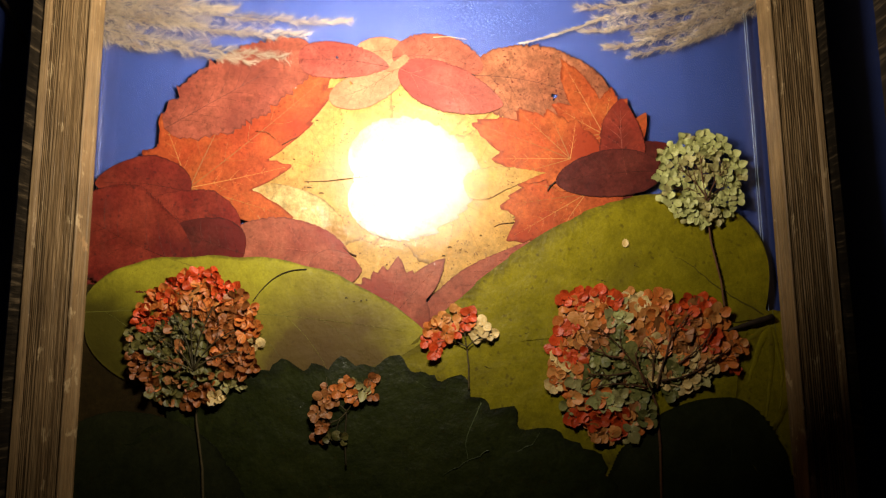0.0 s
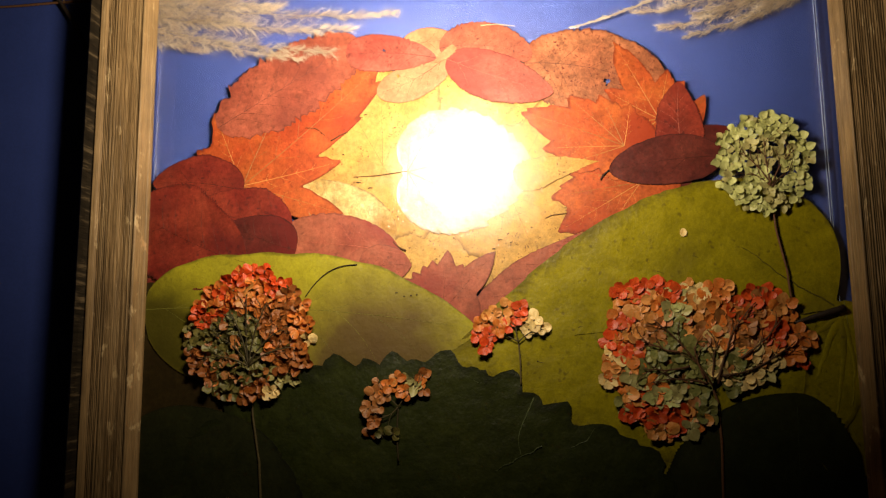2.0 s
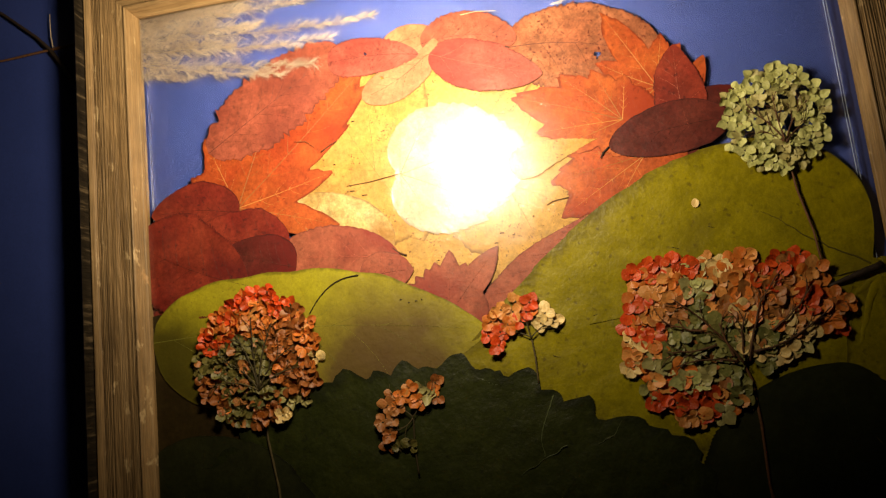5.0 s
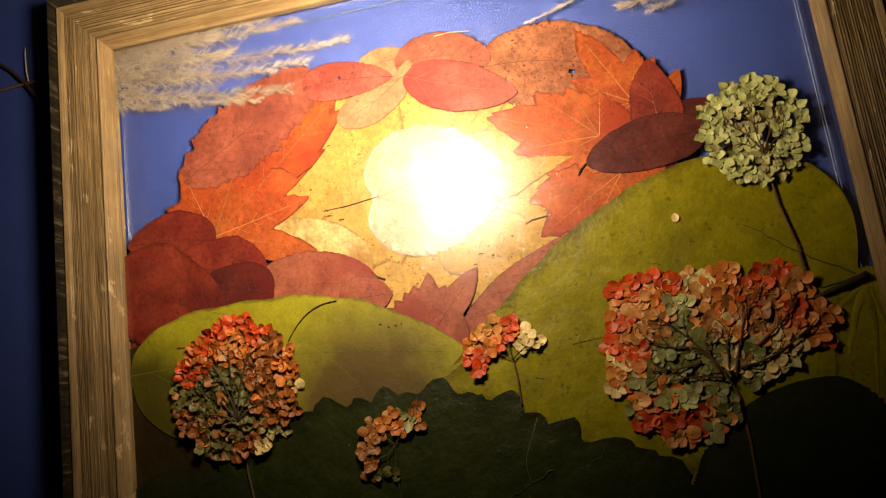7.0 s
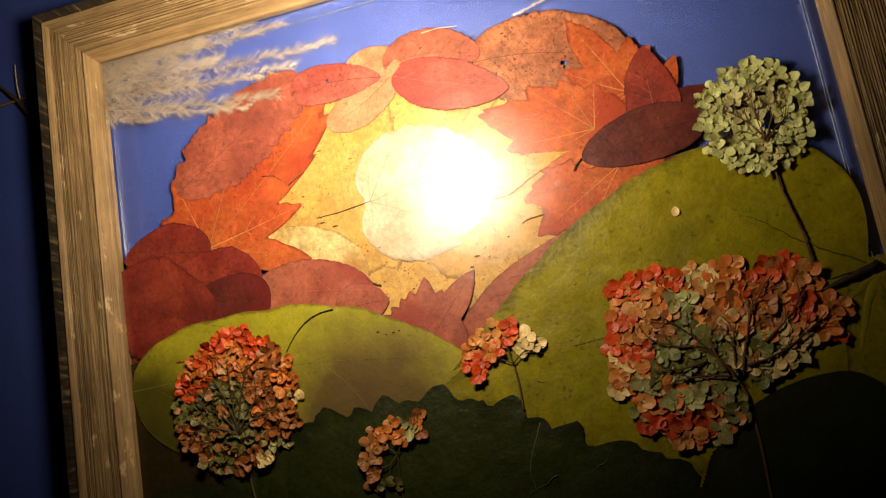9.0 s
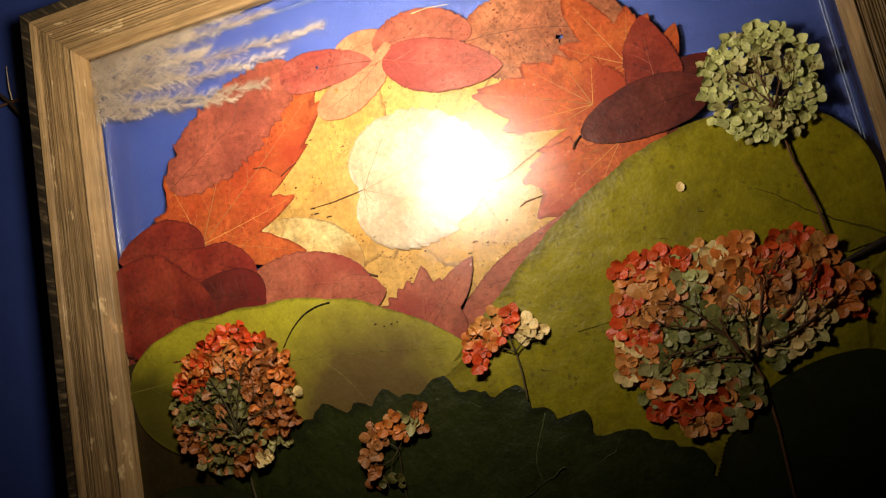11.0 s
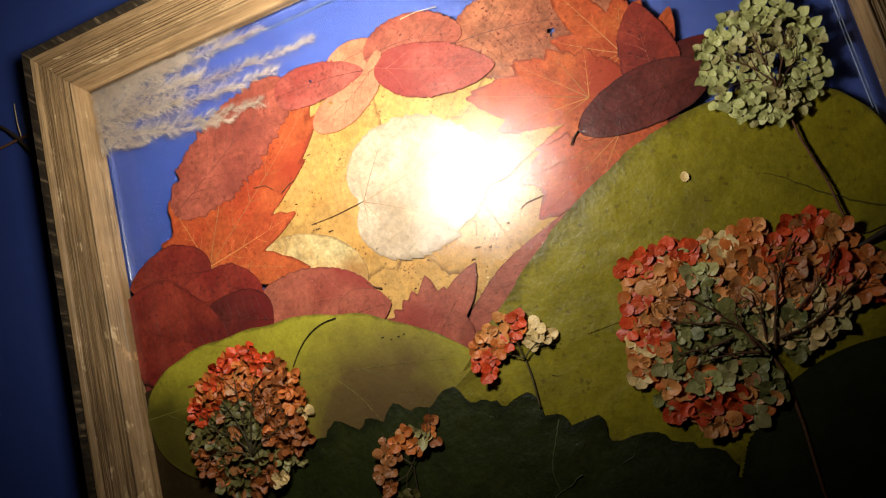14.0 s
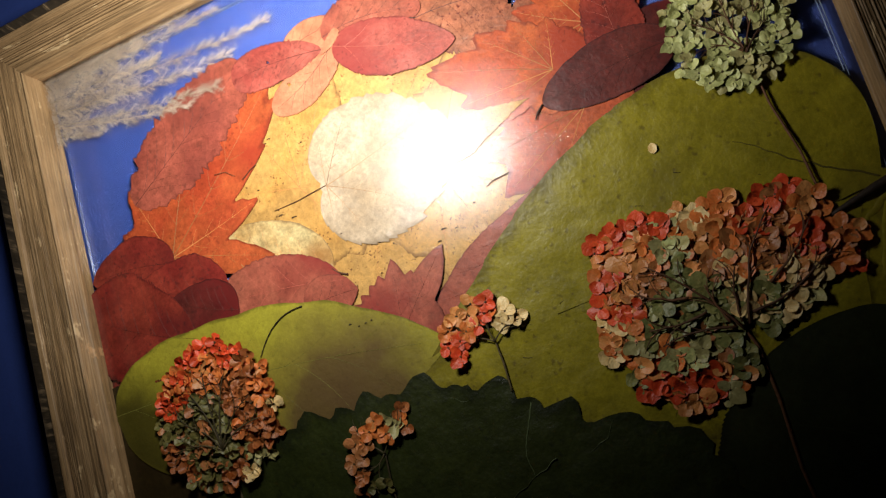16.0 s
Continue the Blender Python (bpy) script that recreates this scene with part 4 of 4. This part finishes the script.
def loose_stalk(pts, r0, r1, material, label):
    o = P(*pts[0])
    r = root("leaf_stalk", o, label, "leaf stalk", "loose leaf stalks")
    bm = bmesh.new()
    line = [P(*p) - o for p in pts]
    full = []
    for p, q in zip(line, line[1:]):
        full += [p + (q - p) * k / 4 for k in range(4)]
    tube(bm, full + [line[-1]], r0, r1, 7, 0.12)
    part("stem", bm, material, r)


loose_stalk([(-118 + 35 * u, -32 + 21 * (1 - (1 - u) ** 2.6), 3.2) for u in [k / 9 for k in range(10)]], 0.0003, 0.0004, TWIG_DARK, "thin dark curved leaf stalk on the green leaf")
loose_stalk([(200, -54, 3.2), (214, -50, 3.6), (231, -45, 3.6)], 0.0010, 0.0026, TWIG_DARK, "thick dark stalk of the largest green leaf")
loose_stalk([(-86, 50, 0.9), (-70, 50.5, 1.0), (-49, 53, 1.2)], 0.00022, 0.00028, TWIG, "thin brown stalk of the cream leaf")
loose_stalk([(-102, 76, 1.4), (-95, 80, 1.6), (-90, 82, 1.6)], 0.0004, 0.0002, TWIG, "short dark leaf tip on the yellow leaf")
loose_stalk([(-120, 86, 2.2), (-112, 85, 2.2), (-106, 80, 2.2)], 0.00018, 0.00015, TWIG, "curled dark stalk on the orange leaf")
loose_stalk([(3, 155.5, 1.2), (14, 156, 1.2), (27, 154, 1.2)], 0.0004, 0.0003, STRAW, "short pale stalk beside the red leaf")
for k in range(34):
    # dark streaks scattered on the big green leaf
    a, b = random.uniform(20, 205), random.uniform(-80, 20)
    if abs(b + 60) < 88 * math.sin(math.pi * min(1, max(0, (235 - a) / 260)) ** 0.7) - 14:
        t, ln = radians(random.choice((-25, -18, 30, 8)) + random.uniform(-12, 12)), random.uniform(1.0, 6.0)
        loose_stalk([(a, b, 2.15), (a + ln * 0.5 * math.cos(t) + random.uniform(-0.4, 0.4), b + ln * 0.5 * math.sin(t) + random.uniform(-0.4, 0.4), 2.15), (a + ln * math.cos(t), b + ln * math.sin(t), 2.15)], 0.00021, 0.00009, TWIG_DARK, "fine dark fleck on the large green leaf")

for a, b, ln, hi in ((-57, -30.5, 1.6, 2.75), (-51.5, -33, 0.9, 2.75), (-47, -32.5, 1.3, 2.75), (-43, -32, 0.8, 2.75), (-83, 92, 3.0, 0.75), (-79, 94, 2.2, 0.75), (-86, 91, 1.2, 0.75), (-84, 46, 3.0, 0.75), (-76, 42, 3.4, 0.75), (12, 4, 3.0, 0.9), (-40, -16, 2.4, 0.7), (-30, -8, 1.2, 0.8), (8, -2, 2.2, 1.0), (20, 2, 1.4, 1.0), (-18, 6, 1.0, 0.9), (34, 12, 1.2, 1.0), (-48, 22, 1.2, 0.9), (-94, 66, 1.4, 0.8), (-58, 84, 1.2, 0.8)):
    loose_stalk([(a, b, hi), (a + ln * 0.5, b + 0.3, hi), (a + ln, b, hi)], 0.00035, 0.00025, TWIG_DARK, "tiny dark crumb stuck to a leaf")
loose_stalk([(87, 49.5, 2.0), (83, 46, 2.2), (81, 43, 2.2)], 0.0006, 0.0004, TWIG_DARK, "short dark stalk of the purple leaf")
loose_stalk([(58, 21, 1.2), (48, 20, 1.2), (44, 18, 1.2)], 0.0003, 0.0002, TWIG, "thin brown thread along the brick-red leaf")

# a single loose petal on the big green leaf
loose = tagged(new("loose_petal", petals_of("cream")[3]), "single cream petal stuck to the green leaf", "petal")
loose.matrix_world = Matrix.Translation(P(133, 3, 3.0)) @ Matrix.Rotation(radians(90), 4, "X") @ Matrix.Diagonal((0.52, 0.62, 0.4, 1))

# ---- flower heads ----
flower_head("round pressed hydrangea head, red above and sage within", [(-155, -58, 42), (-153, -85, 14), (-153, -28, 16)],
            [(-161, -16, "red"), (-135, -23, "red"), (-156, -28, "orange"), (-181, -36, "red"), (-191, -43, "red"), (-184, -30, "orange"), (-157, -35, "orange"), (-138, -43, "rust"), (-128, -37, "rust"), (-114, -44, "orange"), (-109, -56, "cream"), (-137, -54, "rust"), (-159, -54, "olive"), (-182, -59, "olive"), (-196, -56, "olive"), (-174, -70, "olive"), (-188, -69, "rust"), (-186, -78, "rust"), (-166, -84, "olive"), (-133, -72, "rust"), (-113, -72, "rust"), (-123, -81, "rust"), (-129, -89, "green_tan"), (-149, -79, "olive"), (-166, -93, "olive"), (-135, -97, "cream"), (-149, -91, "rust")],
            5.3, 0.66, 2.6, [(-152, -110), (-147, -140), (-143, -200)], (-154, -78),
            [(-156, -30, 0.02), (-180, -56, -0.1), (-186, -72, -0.1), (-128, -52, 0.1), (-124, -66, 0.1), (-168, -40, -0.05), (-142, -36, 0.05)], TWIG_GREEN, 220, 2.2, None, 2.2, 0.85, 0.0007)
BROAD_HEAD = []
for colour, places in (
        ("red", [(117, -26), (97, -31), (88, -34), (124, -33), (105, -27), (85, -45), (89, -50), (83, -64), (96, -70), (162, -28), (173, -30), (169, -38), (162, -46), (185, -30), (185, -38), (182, -58), (190, -59), (201, -81), (102, -108), (98, -111), (114, -110), (122, -109), (122, -116)]),
        ("orange", [(94, -41), (118, -46), (92, -63), (83, -89), (144, -49), (150, -39), (153, -29), (151, -56), (158, -67), (193, -34), (192, -52), (204, -49), (197, -60), (198, -71), (209, -73), (208, -64), (107, -96), (102, -122), (119, -128), (94, -117)]),
        ("peach", [(108, -38), (99, -45), (108, -47), (97, -55), (103, -76), (84, -82), (98, -96), (130, -39), (134, -51), (145, -41), (185, -48), (200, -44), (108, -116), (113, -124), (135, -113)]),
        ("cream", [(87, -74), (78, -78), (81, -88), (141, -29), (136, -34), (149, -61), (152, -79), (156, -86), (182, -75), (167, -89), (130, -109)]),
        ("brown", [(109, -63), (115, -59), (164, -37), (160, -51), (145, -57), (178, -39), (173, -56), (202, -71), (132, -94), (126, -122), (141, -118), (135, -122)]),
        ("sage", [(87, -101), (103, -85), (113, -79), (124, -83), (114, -70), (126, -59), (133, -65), (140, -65), (130, -72), (123, -72), (163, -85), (164, -94), (154, -92), (134, -94), (139, -101), (133, -105), (142, -106)]),
        ("green_tan", [(96, -92), (124, -41), (170, -81), (179, -84), (191, -76), (114, -95), (120, -101), (133, -118)])):
    BROAD_HEAD += [(a, b, colour) for a, b in places]
flower_head("broad pressed hydrangea head in orange, peach and sage",
            [(100, -44, 15), (92, -37, 6), (108, -33, 6), (122, -42, 13), (138, -40, 10.5), (150, -46, 16), (182, -46, 14), (200, -66, 8.5), (200, -76, 5), (92, -66, 10), (91, -84, 11), (98, -102, 10), (112, -116, 9), (130, -110, 12), (130, -72, 23), (116, -88, 14), (160, -62, 18), (170, -78, 12), (184, -64, 13), (160, -90, 5)],
            BROAD_HEAD, 5.5, 0.82, 1.7, [(149, -103), (150, -129), (149, -162), (152, -200)], (146, -94),
            [(111, -51, -0.05), (107, -91, -0.08, 143, -92), (151, -64, 0.06, 146, -90), (175, -41, 0.08, 149, -92), (198, -66, -0.08, 152, -87), (102, -63, 0.05, 126, -72), (103, -82, 0.05, 132, -81), (135, -68, 0.04, 141, -89), (190, -52, -0.05, 164, -76)], TWIG, 260, 0.8, None, 4.2, 0.16, 0.0008)
flower_head("small pressed hydrangea sprig, red and cream petals", [(6, -52, 8), (20, -46, 8), (34, -52, 7), (2, -62, 6)],
            [(6, -52, "orange"), (14, -46, "peach"), (24, -46, "red"), (20, -54, "red"), (34, -48, "cream"), (38, -58, "cream"), (0, -64, "red"), (10, -60, "red")],
            6.4, 0.70, 1.7, [(25, -76), (25, -92)], (24, -64),
            [(10, -58, -0.05), (22, -52, 0.02), (36, -56, 0.05)], TWIG_GREEN, 24, 1.5, None, 0.6, 0.3, 0.0005)
flower_head("small curved pressed hydrangea sprig in tan and green", [(-66, -93, 6), (-54, -91, 6), (-42, -90, 6), (-70, -106, 6), (-70, -117, 4), (-62, -123, 4)],
            [(-68, -92, "brown"), (-56, -90, "orange"), (-47, -88, "green_tan"), (-38, -92, "rust"), (-70, -106, "brown"), (-72, -114, "rust"), (-62, -122, "olive")],
            6.4, 0.62, 2.9, [(-56, -122), (-55, -140)], (-55, -105),
            [(-66, -96, -0.05), (-44, -94, 0.05), (-66, -112, 0.1)], TWIG_GREEN, 20, 1.2, None, 0.6, 0.3, 0.0005)
flower_head("round pale green pressed hydrangea head", [(187, 51, 31), (187, 61, 22), (187, 41, 22)],
            [(187, 80, "green"), (160, 60, "green"), (214, 55, "green"), (180, 24, "green"), (194, 24, "green_tan"), (190, 56, "green_tan"), (178, 40, "green"), (204, 38, "green")],
            6.0, 0.58, 2.8, [(192, 6), (197, -20), (199, -48)], (190, 34),
            [(187, 66, 0.03), (170, 58, -0.08), (206, 58, 0.08), (176, 44, -0.05), (204, 46, 0.05)], TWIG, 125, 2.0, (193, 47, 6), 1.5, 0.5, 0.0006)

# ---- grass sprays tucked behind the frame's lip ----
for a, b, bow, ln, sp in (((-245, 182), (-57, 165), -0.02, 12, 130), ((-247, 174), (-87, 155), -0.02, 13, 120), ((-247, 168), (-102, 139), -0.03, 12, 110), ((-247, 166), (-123, 135), -0.02, 11, 100),
                          ((-245, 162), (-194, 144), -0.04, 9, 60), ((-245, 190), (-91, 187), -0.01, 13, 110), ((-243, 194), (-112, 194), 0.0, 14, 100), ((-243, 190), (-150, 188), 0.02, 16, 110),
                          ((-245, 180), (-140, 174), 0.01, 15, 110), ((-245, 174), (-160, 162), 0.0, 13, 90), ((-243, 196), (-170, 192), 0.0, 15, 90)):
    plume(a, b, bow, ln, "fluffy beige dry grass plume tucked under the frame", int(sp * 0.85), 75, 3.0, 0.66, 0.0003, 0.2)
for a, b, bow, ln, sp in (((240, 200), (114, 158), 0.05, 14, 60), ((240, 194), (126, 146), 0.06, 14, 60), ((236, 204), (112, 176), 0.03, 14, 60), ((242, 190), (144, 140), 0.06, 13, 56),
                          ((238, 206), (124, 168), 0.04, 14, 60), ((244, 188), (176, 148), 0.05, 12, 46), ((240, 198), (150, 156), 0.05, 14, 56), ((238, 202), (160, 176), 0.03, 14, 56),
                          ((242, 192), (196, 160), 0.04, 12, 44)):
    plume(a, b, bow, ln, "pale straw-coloured dry grass spray at the corner", sp, 26, 3.0, 0.5, 0.0004, 0.7)
plume((128, 172), (68, 150), 0.03, 8, "slender pale wheat-like grass spike", 44, 3, 3.0, 0.10, 0.0006, 1.7)

# ---- twigs on the wall beside the frame ----
for label, a, b, bow, r0, mat in (("thin brown dry stem sticking out beside the frame", (-262, 189), (-440, 189), 0.01, 0.0012, TWIG),
                                  ("fine pale grass stem on the wall", (-303, 190), (-305, 217), 0.03, 0.0005, STRAW)):
    o = P(*a, 3)
    r = root("dry_twig", o, label, "twig", "twigs beside the frame")
    bm = bmesh.new()
    tube(bm, [p - o for p in bowed(P(*a, -1), P(*b, -1), bow, 18, 0.05)], r0, r0 * 0.5, 7, 0.12)
    part("stem", bm, mat, r)
loose_stalk([(-284, 152, -1), (-290, 164, -1), (-297, 176, -1), (-305, 188, -1), (-316, 200, -1), (-344, 224, -1), (-400, 262, -1), (-460, 290, -1)], 0.0019, 0.0010, TWIG_DARK, "thin curved black twig on the blue wall")
